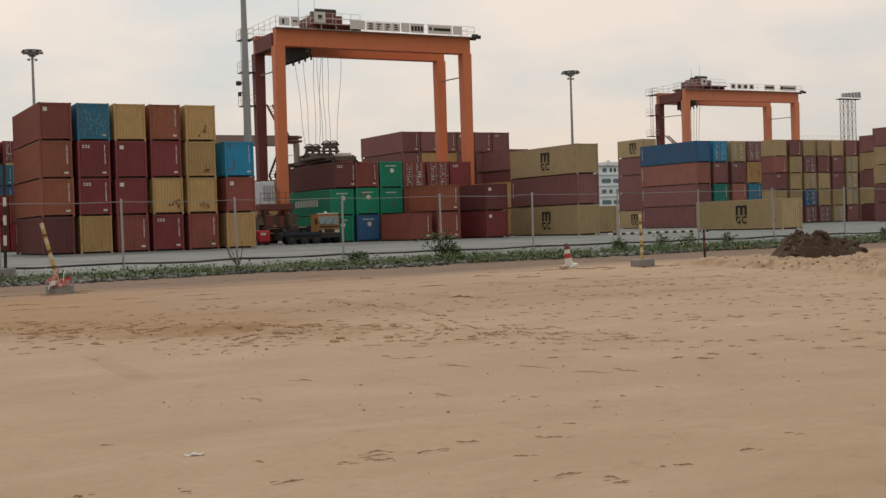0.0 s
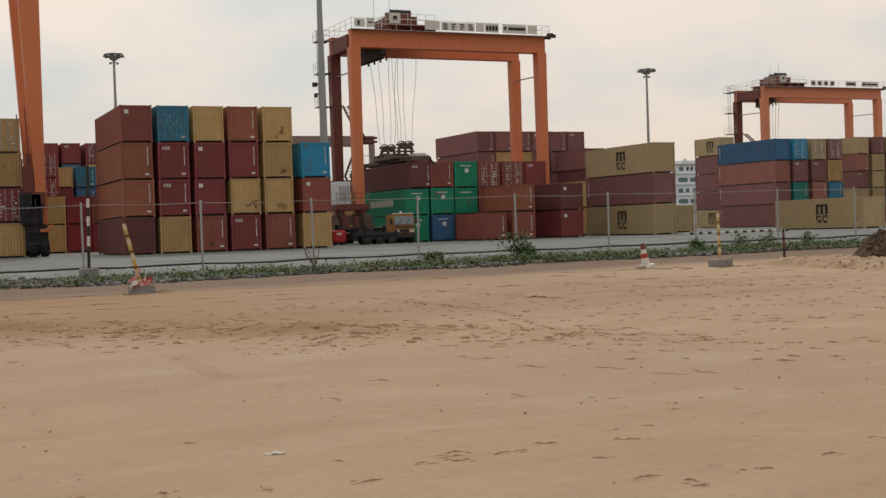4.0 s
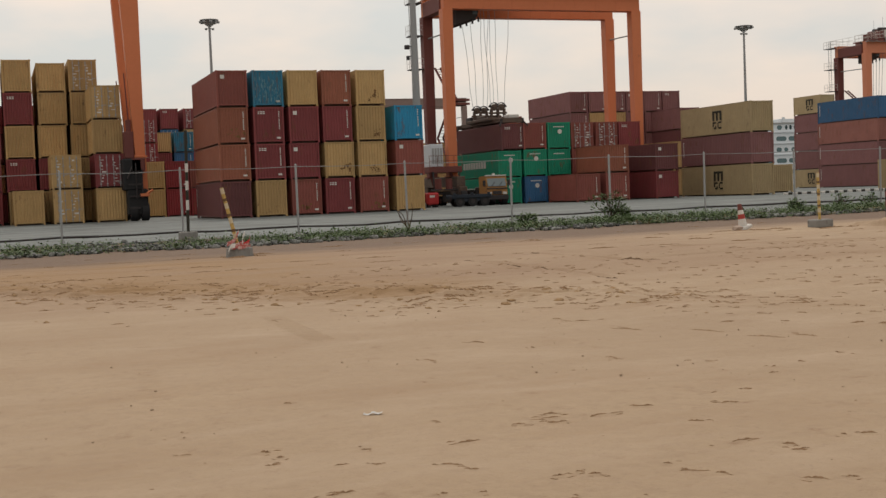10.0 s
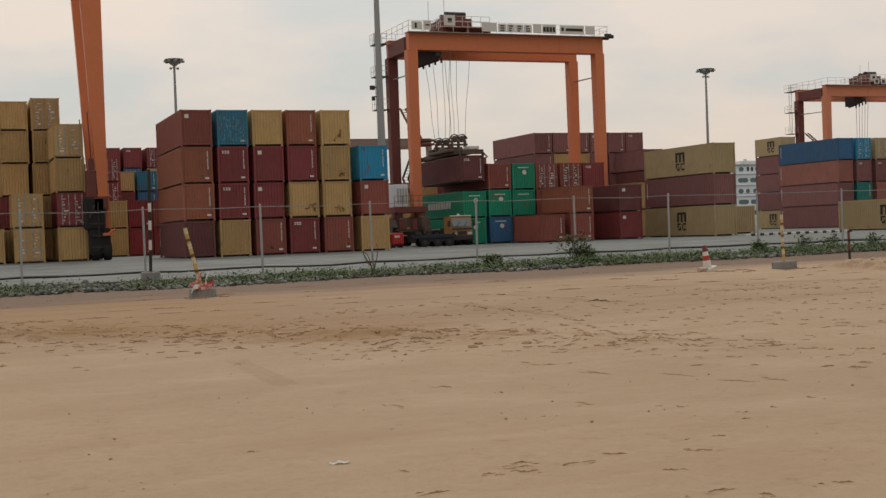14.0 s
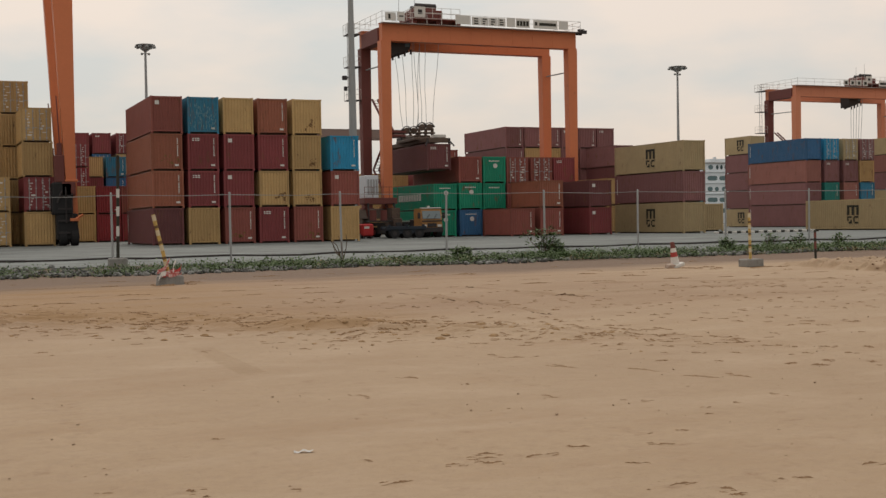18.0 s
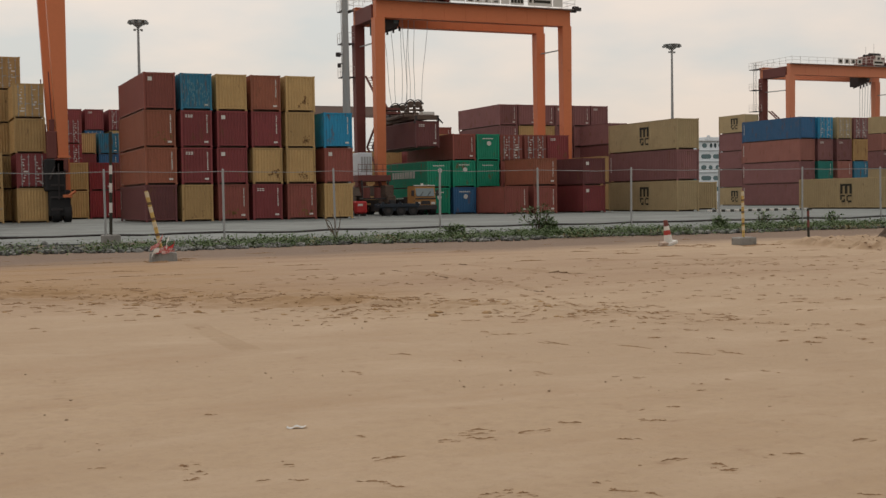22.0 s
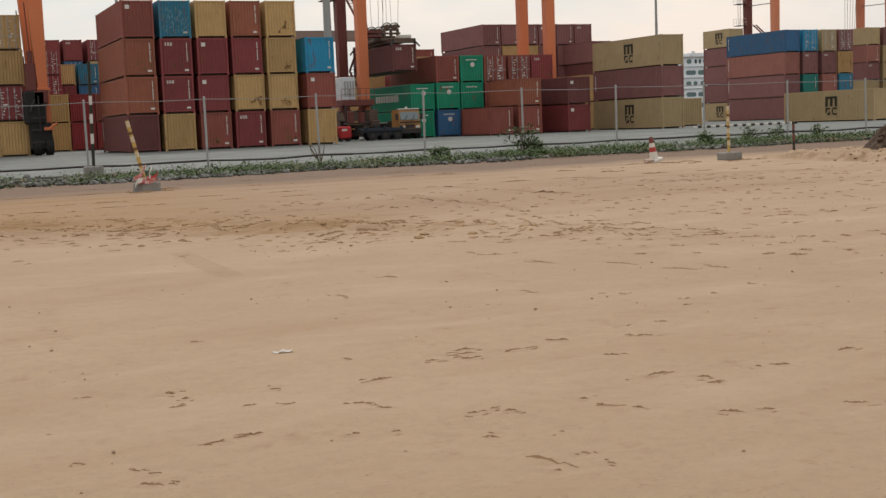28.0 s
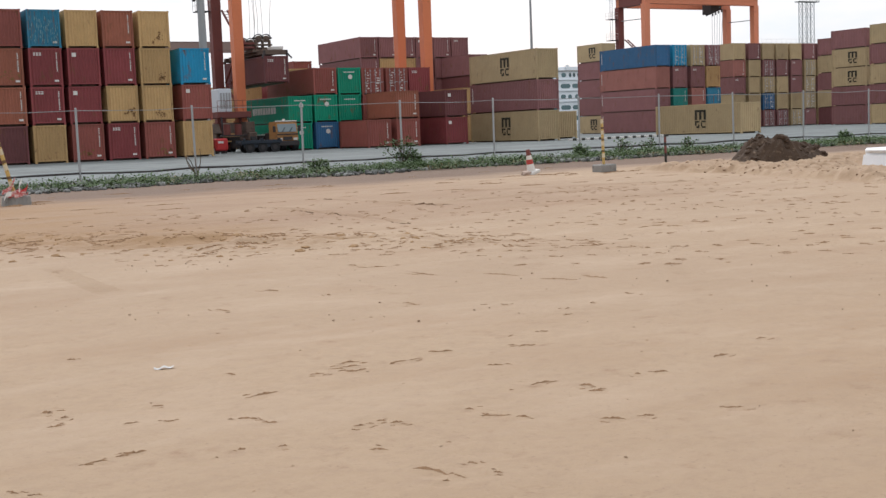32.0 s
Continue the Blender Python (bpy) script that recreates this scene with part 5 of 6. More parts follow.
# ---- masts ----
def mast(x, y, high, r0, r1, label, rack=True, wide=1.3):
    ob = thing("light_mast", (x, y, GROUND), label, "light mast", "light masts")
    bm = bmesh.new()
    rod(bm, (0, 0, 0), (0, 0, high), r0, r1, sides=14)
    rod(bm, (0, 0, 0), (0, 0, 0.5), r0 * 1.5, sides=14)
    part("pole", bm, GREYPOLE, ob, smooth=False)
    if rack:
        bm = bmesh.new()
        for r in (wide, wide * 0.72):
            for k in range(16):
                a, b = 2 * math.pi * k / 16, 2 * math.pi * (k + 1) / 16
                rod(bm, (r * math.cos(a), r * math.sin(a), high + 0.2), (r * math.cos(b), r * math.sin(b), high + 0.2), 0.06, sides=5)
        for k in range(6):
            a = math.pi * k / 3
            rod(bm, (0, 0, high - 0.9), (wide * math.cos(a), wide * math.sin(a), high + 0.2), 0.05, sides=5)
        rod(bm, (0, 0, high - 0.5), (0, 0, high + 0.12), wide * 0.45, wide * 0.8, sides=16)
        rod(bm, (0, 0, high + 0.12), (0, 0, high + 0.24), wide * 0.98, sides=16)
        part("lamp_ring", bm, GREYPOLE, ob)
        for k in range(8):
            a = math.pi * k / 4
            bm = bmesh.new()
            p = Vector((wide * 0.95 * math.cos(a), wide * 0.95 * math.sin(a), high - 0.12))
            box(bm, p.x - 0.22, p.x + 0.22, p.y - 0.22, p.y + 0.22, p.z - 0.12, p.z + 0.2, 0.04)
            part("floodlight", bm, GREYPOLE, ob)
        bm = bmesh.new()
        for s in (-1, 1):
            box(bm, s * 0.5 - 0.18, s * 0.5 + 0.18, -0.15, 0.15, high - 1.25, high - 0.95, 0.04)
        rod(bm, (-0.5, 0, high - 1.0), (0.5, 0, high - 1.0), 0.05, sides=5)
        part("lower_lamps", bm, GREYPOLE, ob)
    return ob


mast(31.2, 181.0, 27.9, 0.33, 0.16, "grey light mast with a ring of floodlights", wide=1.35)
mast(123.6, 181.0, 27.9, 0.33, 0.16, "grey light mast with a ring of floodlights", wide=1.5)
tall = mast(37.8, 108.6, 34.0, 0.46, 0.16, "tall grey steel mast with bracketed cameras", rack=False)
bm = bmesh.new()
box(bm, -0.95, -0.5, -0.15, 0.15, 14.9, 15.3, 0.04)
rod(bm, (-0.9, 0, 15.1), (0.2, 0, 15.2), 0.05, sides=5)
part("camera_bracket", bm, IRON, tall)
bm = bmesh.new()
box(bm, -0.8, -0.5, -0.12, 0.12, 13.9, 14.3, 0.04)
rod(bm, (-0.7, 0, 14.2), (0.2, 0, 14.4), 0.05, sides=5)
part("camera_bracket", bm, IRON, tall)


def lattice_tower(x, y, high):
    ob = thing("lattice_tower", (x, y, GROUND), "steel lattice tower with floodlight rack on top", "lattice tower")
    for cx in (0.0, 2.6):
        bm = bmesh.new()
        s = 0.55
        corners = [(cx - s, -s), (cx + s, -s), (cx + s, s), (cx - s, s)]
        for a, b in corners:
            rod(bm, (a, b, 0), (a, b, high), 0.08, sides=5)
        n = int(high / 1.6)
        for k in range(n):
            z0, z1 = high * k / n, high * (k + 1) / n
            for i in range(4):
                (ax, ay), (bx, by) = corners[i], corners[(i + 1) % 4]
                rod(bm, (ax, ay, z0), (bx, by, z1), 0.045, sides=4)
                rod(bm, (ax, ay, z1), (bx, by, z1), 0.045, sides=4)
        part("lattice_column", bm, STEEL, ob)
    bm = bmesh.new()
    box(bm, -1.6, 4.6, -0.8, 0.8, high, high + 0.15)
    railing(bm, (-1.6, -0.8, high + 0.15), (4.6, -0.8, high + 0.15), step=1.0)
    part("platform", bm, IRON, ob)
    for k in range(6):
        bm = bmesh.new()
        box(bm, -1.4 + k, -0.7 + k, -1.1, -0.8, high + 0.4, high + 1.3 + 0.08 * k, 0.05)
        part("floodlight", bm, STEEL, ob)


lattice_tower(210.6, 200.0, 27.0)

# roof-top railing of a store house behind the far stacks
bm = bmesh.new()
railing(bm, (0, 0, 0), (19, 0, 0), high=1.3, step=1.4)


def store_house():
    ob = thing("store_house", (176.0, 178.0, GROUND), "low flat-roofed store house with a white roof railing", "building")
    b2 = bmesh.new()
    box(b2, 0, 19, 0, 12, 0, 15.2)
    part("wall", b2, material_once("store_wall", (0.30, 0.20, 0.18), 0.8), ob)
    b2 = bmesh.new()
    box(b2, -0.3, 19.3, -0.3, 12.3, 15.2, 15.5)
    part("roof", b2, CONCRETE, ob)
    part("railing", bm, WHITE, ob, at=(0, -0.1, 15.5))


store_house()


def window_band(long, high):
    """A window with rounded ends, seen from the front."""
    bm = bmesh.new()
    r = high / 2
    rim = [(r - r * math.sin(a), r - r * math.cos(a)) for a in [math.pi * k / 8 for k in range(9)]]
    rim += [(long - r + r * math.sin(a), r + r * math.cos(a)) for a in [math.pi * k / 8 for k in range(9)]]
    front = [bm.verts.new((x, -0.06, z)) for x, z in rim]
    back = [bm.verts.new((x, 0.02, z)) for x, z in rim]
    bm.faces.new(front)
    for k in range(len(rim)):
        bm.faces.new((front[k], back[k], back[(k + 1) % len(rim)], front[(k + 1) % len(rim)]))
    return bm


def apartment():
    """A white building far beyond the yard."""
    ob = thing("apartment_building", (182.0, 262.0, 0.0), "white multi-storey building with rounded dark window bands", "building")
    wall = material_once("pale_wall", (0.72, 0.77, 0.80), 0.8)
    glass = material_once("blue_green_glass", (0.10, 0.17, 0.18), 0.15)
    bm = bmesh.new()
    box(bm, 0, 13, 0, 12, 0, 15.7)
    part("wall", bm, wall, ob)
    bm = bmesh.new()
    box(bm, 7.9, 12.6, 1.5, 11, 15.7, 16.9, 0.1)
    box(bm, 8.6, 9.4, 1.2, 1.5, 16.0, 17.3)
    part("roof_house", bm, wall, ob)
    bm = bmesh.new()
    box(bm, -0.2, 13.2, -0.3, 12.2, 15.55, 15.85)
    part("roof", bm, CONCRETE, ob)
    for z, bands in ((14.05, ((0.6, 3.6), (6.0, 1.5), (8.4, 0.8), (9.7, 0.8), (11.1, 1.4))), (11.2, ((0.6, 4.2), (5.7, 3.1), (9.4, 3.0))),
                     (8.4, ((0.6, 4.2), (5.7, 1.6), (8.0, 1.2), (10.2, 2.0))), (5.6, ((0.6, 4.2), (5.7, 3.1), (9.4, 3.0))), (2.8, ((0.6, 4.2), (5.7, 3.1), (9.4, 3.0)))):
        for x, long in bands:
            part("window", window_band(long, 1.15), glass, ob, at=(x, 0, z))
        bm = bmesh.new()
        box(bm, -0.12, 13.12, -0.35, 0.0, z - 0.75, z - 0.5, 0.05)
        part("ledge", bm, wall, ob)


apartment()


# ---- fence ----
def fence():
    ob = thing("fence", (0, FENCE_Y, 0), "grey steel post fence with a thin top rail", "fence")
    bm = bmesh.new()
    rod(bm, (0, 0, -0.2), (0, 0, 2.62), 0.044, 0.04, sides=8)
    rod(bm, (0, 0, 2.62), (0, 0, 2.66), 0.042, 0.02, sides=8)
    post = mesh_of(bm, "post", STEEL)
    xs_ = [6.14 + 4.089 * k + 0.0278 * k * k for k in range(-5, 16)]
    rng = random.Random(3)
    for x in xs_:
        p = part("post", post, None, ob, at=(x, 0, 0))
        p.rotation_euler = (radians(rng.uniform(-0.8, 0.8)), radians(rng.uniform(-0.7, 0.7)), rng.uniform(0, 3))
    for a, b in zip(xs_, xs_[1:]):
        for z, r, m in ((2.56, 0.013, GREYPOLE), (0.40, 0.036, IRON)):
            bm = bmesh.new()
            # a slack line that dips unevenly between the posts
            knots = [Vector((a + (b - a) * f, 0, z - (rng.uniform(0.01, 0.06) if 0 < f < 1 else 0.0))) for f in (0, 0.3, 0.62, 1)]
            for p, q in zip(knots, knots[1:]):
                rod(bm, p, q, r * rng.uniform(0.8, 1.2), sides=5)
            part("rail", bm, m, ob, "dark lower rail" if z < 1 else "")
    return ob


fence()


# ---- stones, weeds, shrubs along the fence ----
def lump(bm, p, r, rng, flat=0.65):
    """A broken stone of few faces."""
    m = bmesh.ops.create_icosphere(bm, subdivisions=1, radius=r)
    turn = Euler((rng.uniform(0, 6), rng.uniform(0, 6), rng.uniform(0, 6))).to_matrix()
    for v in m["verts"]:
        v.co = turn @ (v.co * rng.uniform(0.72, 1.15))
        v.co.z *= flat
        v.co += Vector(p)


def lumps(count, place, size, rng, flat=0.65):
    """Many stones in one mesh, from twelve shapes."""
    verts, faces = [], []
    shapes = []
    for _ in range(12):
        bm = bmesh.new()
        lump(bm, (0, 0, 0), 1.0, rng, flat)
        bm.verts.index_update()
        shapes.append(([tuple(v.co) for v in bm.verts], [[v.index for v in f.verts] for f in bm.faces]))
        bm.free()
    for _ in range(count):
        x, y, z = place()
        r = size()
        a = rng.uniform(0, 6.28)
        vs, fs = rng.choice(shapes)
        o = len(verts)
        ca, sa = math.cos(a) * r, math.sin(a) * r
        verts += [(x + vx * ca - vy * sa, y + vx * sa + vy * ca, z + vz * r) for vx, vy, vz in vs]
        faces += [[i + o for i in f] for f in fs]
    me = bpy.data.meshes.new("stones")
    me.from_pydata(verts, [], faces)
    return me


STONE = material("rubble_stone", (0.18, 0.185, 0.175), 0.9, 0.0, 0.6, 4.0, (0.09, 0.09, 0.08), 0.5)
rng = random.Random(21)


def strip_place():
    x = rng.uniform(-12, 62)
    edge = 37.0 + 0.06 * (x - 6) + 0.5 * math.sin(x * 0.6)
    y = edge + abs(rng.gauss(0, 1)) * 2.6
    return (x, min(y, 45.2), 0.03 + max(0, (y - edge)) * 0.008)


_n, _l = STONE.node_tree.nodes, STONE.node_tree.links
_own = _n.new("ShaderNodeNewGeometry")
_span = _n.new("ShaderNodeMapRange")
_span.inputs[3].default_value, _span.inputs[4].default_value = 0.15, 1.45
_l.new(_own.outputs["Random Per Island"], _span.inputs[0])
_tone = _n.new("ShaderNodeHueSaturation")
_l.new(_span.outputs[0], _tone.inputs["Value"])
_l.new(_n["Principled BSDF"].inputs["Base Color"].links[0].from_socket, _tone.inputs["Color"])
_l.new(_tone.outputs[0], _n["Principled BSDF"].inputs["Base Color"])
stones = lumps(5200, strip_place, lambda: min(0.125, rng.expovariate(22) + 0.035), rng, 0.85)
stones.materials.append(STONE)
tagged(new("rubble", stones), "grey broken stones along the fence", "rubble", kind="stuff")

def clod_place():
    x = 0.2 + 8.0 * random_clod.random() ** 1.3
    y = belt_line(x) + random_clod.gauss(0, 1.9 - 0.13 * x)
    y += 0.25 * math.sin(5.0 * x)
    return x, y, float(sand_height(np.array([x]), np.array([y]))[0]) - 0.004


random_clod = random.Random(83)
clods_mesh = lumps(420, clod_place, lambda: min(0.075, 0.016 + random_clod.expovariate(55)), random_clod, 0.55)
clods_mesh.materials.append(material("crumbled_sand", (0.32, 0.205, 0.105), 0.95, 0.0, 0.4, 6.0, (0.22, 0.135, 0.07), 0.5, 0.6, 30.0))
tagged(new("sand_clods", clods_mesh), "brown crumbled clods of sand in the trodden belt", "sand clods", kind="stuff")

DIRT = material("damp_earth", (0.075, 0.055, 0.04), 0.95, 0.0, 0.3, 1.2, (0.07, 0.05, 0.036), 0.52, 0.8, 12.0)
bx, by = np.arange(-14, 64, 0.35), np.arange(36.0, 46.4, 0.2)


def strip_height(x, y):
    edge = 37.2 + 0.06 * (x - 6) + 0.5 * np.sin(x * 0.6)
    rise = np.clip((y - edge) / 1.2, 0, 1) * np.clip((46.3 - y) / 0.8, 0, 1)
    return -0.14 + rise * (0.17 + 0.05 * smooth_noise(x, y, 0.7, 31) + 0.03 * smooth_noise(x, y, 0.3, 32))


strip = grid_sheet(bx, by, strip_height)
strip.materials.append(DIRT)
tagged(new("fence_verge", strip), "dark earth verge under the fence", "verge", kind="structure")


def leaf_mat(name, colour):
    return material(name, colour, 0.7, 0.0, 0.45, 6.0, tuple(c * 1.5 for c in colour), 0.58)


LEAF = leaf_mat("weed_leaf", (0.07, 0.112, 0.036))
LEAF_DRY = leaf_mat("dry_leaf", (0.14, 0.12, 0.05))


def foliage(clumps, rng):
    """Leaves as folded blades: rows of (x, y, z, spread, height, count, leaf)."""
    verts, faces = [], []
    for x, y, z, spread, high, count, leaf in clumps:
        for _ in range(count):
            a, r = rng.uniform(0, 6.28), spread * math.sqrt(rng.random())
            h = high * rng.uniform(0.1, 1.0) * (1 - 0.5 * r / spread)
            p = Vector((x + r * math.cos(a), y + r * math.sin(a), z + h))
            d = Vector((math.cos(a) + rng.uniform(-0.9, 0.9), math.sin(a) + rng.uniform(-0.9, 0.9), rng.uniform(-0.3, 0.9))).normalized()
            s = d.cross(Vector((rng.uniform(-0.4, 0.4), rng.uniform(-0.4, 0.4), 1))).normalized()
            n = d.cross(s)
            l = leaf * rng.uniform(0.6, 1.3)
            o = len(verts)
            tip, mid = p + d * l, p + d * l * 0.45 + n * l * 0.1
            verts += [tuple(p), tuple(mid + s * l * 0.28), tuple(tip), tuple(mid - s * l * 0.28)]
            faces += [(o, o + 1, o + 2), (o, o + 2, o + 3)]
    me = bpy.data.meshes.new("leaves")
    me.from_pydata(verts, [], faces)
    return me


clumps = []
for _ in range(9000):
    x = rng.uniform(-10, 60)
    thick = 0.55 + 0.45 * math.sin(x * 0.9 + 1.0) * math.sin(x * 0.37)
    if x < 13 and rng.random() < 0.52:
        continue
    if rng.random() > thick:
        continue
    y = 38.7 + 0.055 * x + rng.gauss(0, 1.0)
    clumps.append((x, y, 0.0, rng.uniform(0.15, 0.55), rng.uniform(0.12, 0.5), rng.randint(14, 34), rng.uniform(0.05, 0.12)))
weeds = foliage(clumps, rng)
weeds.materials.append(LEAF)
tagged(new("weeds", weeds), "low green weeds along the fence", "weeds", kind="stuff")
dry = foliage([(rng.uniform(-8, 58), 39.2 + rng.gauss(0, 1.3), 0.0, 0.3, 0.28, 18, 0.12) for _ in range(120)], rng)
dry.materials.append(LEAF_DRY)
tagged(new("dry_weeds", dry), "dry brown weeds along the fence", "weeds", kind="stuff")


def shrub(x, y, high, spread, label, bare=False, seed=1, leaves=17):
    rng2 = random.Random(seed)
    ob = thing("shrub", (x, y, 0.0), label, "shrub", "shrubs by the fence")
    bm = bmesh.new()
    tips = []
    for k in range(7 if not bare else 5):
        a = rng2.uniform(0, 6.28)
        p = Vector((0, 0, 0))
        d = Vector((math.cos(a) * 0.45, math.sin(a) * 0.25, 1)).normalized()
        r = 0.03
        for q in range(4):
            e = p + d * high / 4 * rng2.uniform(0.7, 1.2)
            rod(bm, p, e, r, r * 0.75, sides=5)
            tips.append((e, q))
            d = (d + Vector((rng2.uniform(-0.5, 0.5), rng2.uniform(-0.5, 0.5), rng2.uniform(-0.1, 0.3)))).normalized()
            p, r = e, r * 0.75
    part("stem", bm, material_once("bark", (0.11, 0.08, 0.055), 0.9), ob)
    if not bare:
        me = foliage([(t.x, t.y, t.z - 0.1, spread * 0.22, 0.22, leaves, 0.15) for t, q in tips if q > 0], rng2)
        me.materials.append(LEAF)
        part("foliage", me, None, ob)


shrub(21.6, 40.6, 1.2, 0.9, "leafy green shrub beside the fence", seed=4)
shrub(22.4, 40.9, 0.6, 0.9, "low green shrub beside the fence", seed=5)
shrub(14.25, 42.4, 1.1, 0.4, "bare dead shrub at a fence post", bare=True, seed=6)
shrub(18.1, 40.4, 0.5, 1.0, "low green shrub in the stones", seed=7)
shrub(32.6, 41.2, 0.75, 0.7, "thin green shrub beside the fence", seed=8, leaves=7)
shrub(34.2, 41.4, 0.65, 0.7, "thin green shrub beside the fence", seed=9, leaves=7)
shrub(36.6, 41.5, 0.65, 0.8, "thin green shrub beside the fence", seed=10, leaves=7)
shrub(30.4, 41.2, 0.55, 0.7, "low green shrub beside the fence", seed=11)
shrub(47.0, 42.0, 0.6, 0.9, "low green shrub beside the fence", seed=12)

# ---- posts, cone, earth heap ----
STRIPE_Y = material("yellow_post_paint", (0.50, 0.345, 0.11), 0.6, 0.0, 0.2, 9.0, (0.16, 0.11, 0.05), 0.52)
STRIPE_BROWN = material("brown_stained_post_paint", (0.14, 0.085, 0.045), 0.8, 0.0, 0.3, 9.0)
STRIPE_D = material("pale_post_paint", (0.55, 0.48, 0.33), 0.7, 0.0, 0.2, 9.0)
RED = material_once("signal_red", (0.45, 0.035, 0.035))
PINK = material("faded_red_cloth", (0.42, 0.10, 0.09), 0.9, 0.0, 0.35, 9.0, (0.60, 0.50, 0.46), 0.46)


def marker_post(x, y, lean, label, cloth, wide, deep, high):
    ob = thing("marker_post", (x, y, 0.0), label, "marker post", "marker posts in the sand")
    bm = bmesh.new()
    if cloth:  # concrete cast in an old drum
        rod(bm, (0, 0, -0.05), (0, 0, 0.19), wide * 0.52, wide * 0.49, sides=18)
        rod(bm, (0, 0, 0.19), (0, 0, 0.22), wide * 0.49, wide * 0.42, sides=18)
    else:
        box(bm, -wide / 2, wide / 2, -deep / 2, deep / 2, -0.05, 0.2, 0.035)
    part("base", bm, OLD_CONCRETE, ob, "grey concrete base")
    a, b = Vector((-0.02, 0, 0.18)), Vector((-0.02 + lean * high, 0, high))
    r = 0.05 if cloth else 0.042
    bm = bmesh.new()
    rod(bm, a, b, r, sides=10)
    pole = part("pole", bm, STRIPE_Y, ob, "worn yellow pole")
    for k, f in enumerate((0.16, 0.28, 0.42, 0.53, 0.66, 0.78, 0.9)):
        bm = bmesh.new()
        rod(bm, a.lerp(b, f), a.lerp(b, min(0.995, f + (0.09, 0.045)[k % 2])), r + 0.002, sides=10)
        part("stripe", bm, (STRIPE_D, STRIPE_BROWN)[k % 2], pole)
    if cloth:
        rng2 = random.Random(2)
        for k in range(13):
            bm = bmesh.new()
            a = Vector((rng2.uniform(-0.42, 0.05), rng2.uniform(-0.34, -0.05), rng2.uniform(0.05, 0.34)))
            pts = [a]
            for q in range(4):
                pts.append(pts[-1] + Vector((rng2.uniform(-0.03, 0.17), rng2.uniform(-0.05, 0.05), rng2.uniform(-0.08, 0.12))))
            vs = []
            for p in pts:
                vs.append((bm.verts.new(p), bm.verts.new(p + Vector((0.02, 0.02, 0.11))), bm.verts.new(p + Vector((0.03, 0.1, 0.06)))))
            for u, v in zip(vs, vs[1:]):
                for i in range(3):
                    bm.faces.new((u[i], v[i], v[(i + 1) % 3], u[(i + 1) % 3]))
            bm.faces.new(vs[0])
            bm.faces.new(list(reversed(vs[-1])))
            part("cloth_strip", bm, (PINK, WHITE, RED)[k % 3], ob, "crumpled barrier tape")


marker_post(5.8, 30.9, -0.21, "leaning yellow pole in a concrete block with tape", True, 0.68, 0.56, 1.75)
marker_post(22.45, 29.3, -0.02, "upright yellow pole in a concrete block", False, 0.6, 0.46, 1.55)


def striped_pole():
    ob = thing("barrier_pole", (6.2, 42.3, 0.0), "tall black and white pole in a concrete block by the fence", "barrier pole")
    bm = bmesh.new()
    box(bm, -0.3, 0.3, -0.28, 0.28, -0.05, 0.42, 0.04)
    part("base", bm, OLD_CONCRETE, ob, "grey concrete base")
    levels = (0.42, 0.8, 1.16, 1.5, 1.84, 2.16, 2.46, 2.76, 3.9)
    for k, (a, b) in enumerate(zip(levels, levels[1:])):
        bm = bmesh.new()
        rod(bm, (0.02 * a, 0, a), (0.02 * b, 0, b), 0.055, sides=10)
        part("band", bm, WHITE if k % 2 == 0 and k else BLACK, ob)


striped_pole()


def traffic_cone(x, y):
    ob = thing("traffic_cone", (x, y, 0.0), "dirty red and white traffic cone", "traffic cone")
    ob.rotation_euler = (0, radians(-9), 0)
    bm = bmesh.new()
    v = box(bm, -0.2, 0.2, -0.2, 0.2, -0.05, 0.05)
    for q in v:
        q.co.z += 0.16 * q.co.x + 0.03
    bmesh.ops.bevel(bm, geom=list(bm.edges), offset=0.02, segments=1, affect="EDGES")
    part("foot", bm, WHITE, ob)
    bm = bmesh.new()
    lump(bm, (-0.24, -0.1, 0.06), 0.17, random.Random(5))
    part("ballast_stone", bm, material_once("pale_stone", (0.42, 0.33, 0.27), 0.9), ob)
    cone = material_once("cone_red", (0.36, 0.05, 0.04))
    r = lambda z: 0.14 - z * 0.11
    levels = (0.05, 0.2, 0.3, 0.44, 0.56, 0.74)
    for k, (a, b) in enumerate(zip(levels, levels[1:])):
        bm = bmesh.new()
        rod(bm, (0, 0, a), (0, 0, b), r(a), r(b), sides=16)
        part("band", bm, (WHITE, WHITE, cone, WHITE, DARKRED)[k], ob)


traffic_cone(20.5, 30.3)


def iron_rod(x, y):
    ob = thing("warning_post", (x, y, 0.0), "short black post with worn red and white bands", "post")
    levels = (-0.1, 0.2, 0.34, 0.58, 0.7, 0.88, 0.97)
    for k, (a, b) in enumerate(zip(levels, levels[1:])):
        b2 = bmesh.new()
        rod(b2, (-0.02 * a, 0, a), (-0.02 * b, 0, b), 0.042, sides=10)
        part("band", b2, (BLACK, BLACK, DARKRED, BLACK, DARKRED, BLACK)[k], ob)


iron_rod(27.3, 32.2)

HEAP = material("dark_heap_earth", (0.06, 0.039, 0.025), 0.95, 0.0, 0.5, 3.0, (0.20, 0.145, 0.10), 0.57, 1.0, 14.0)


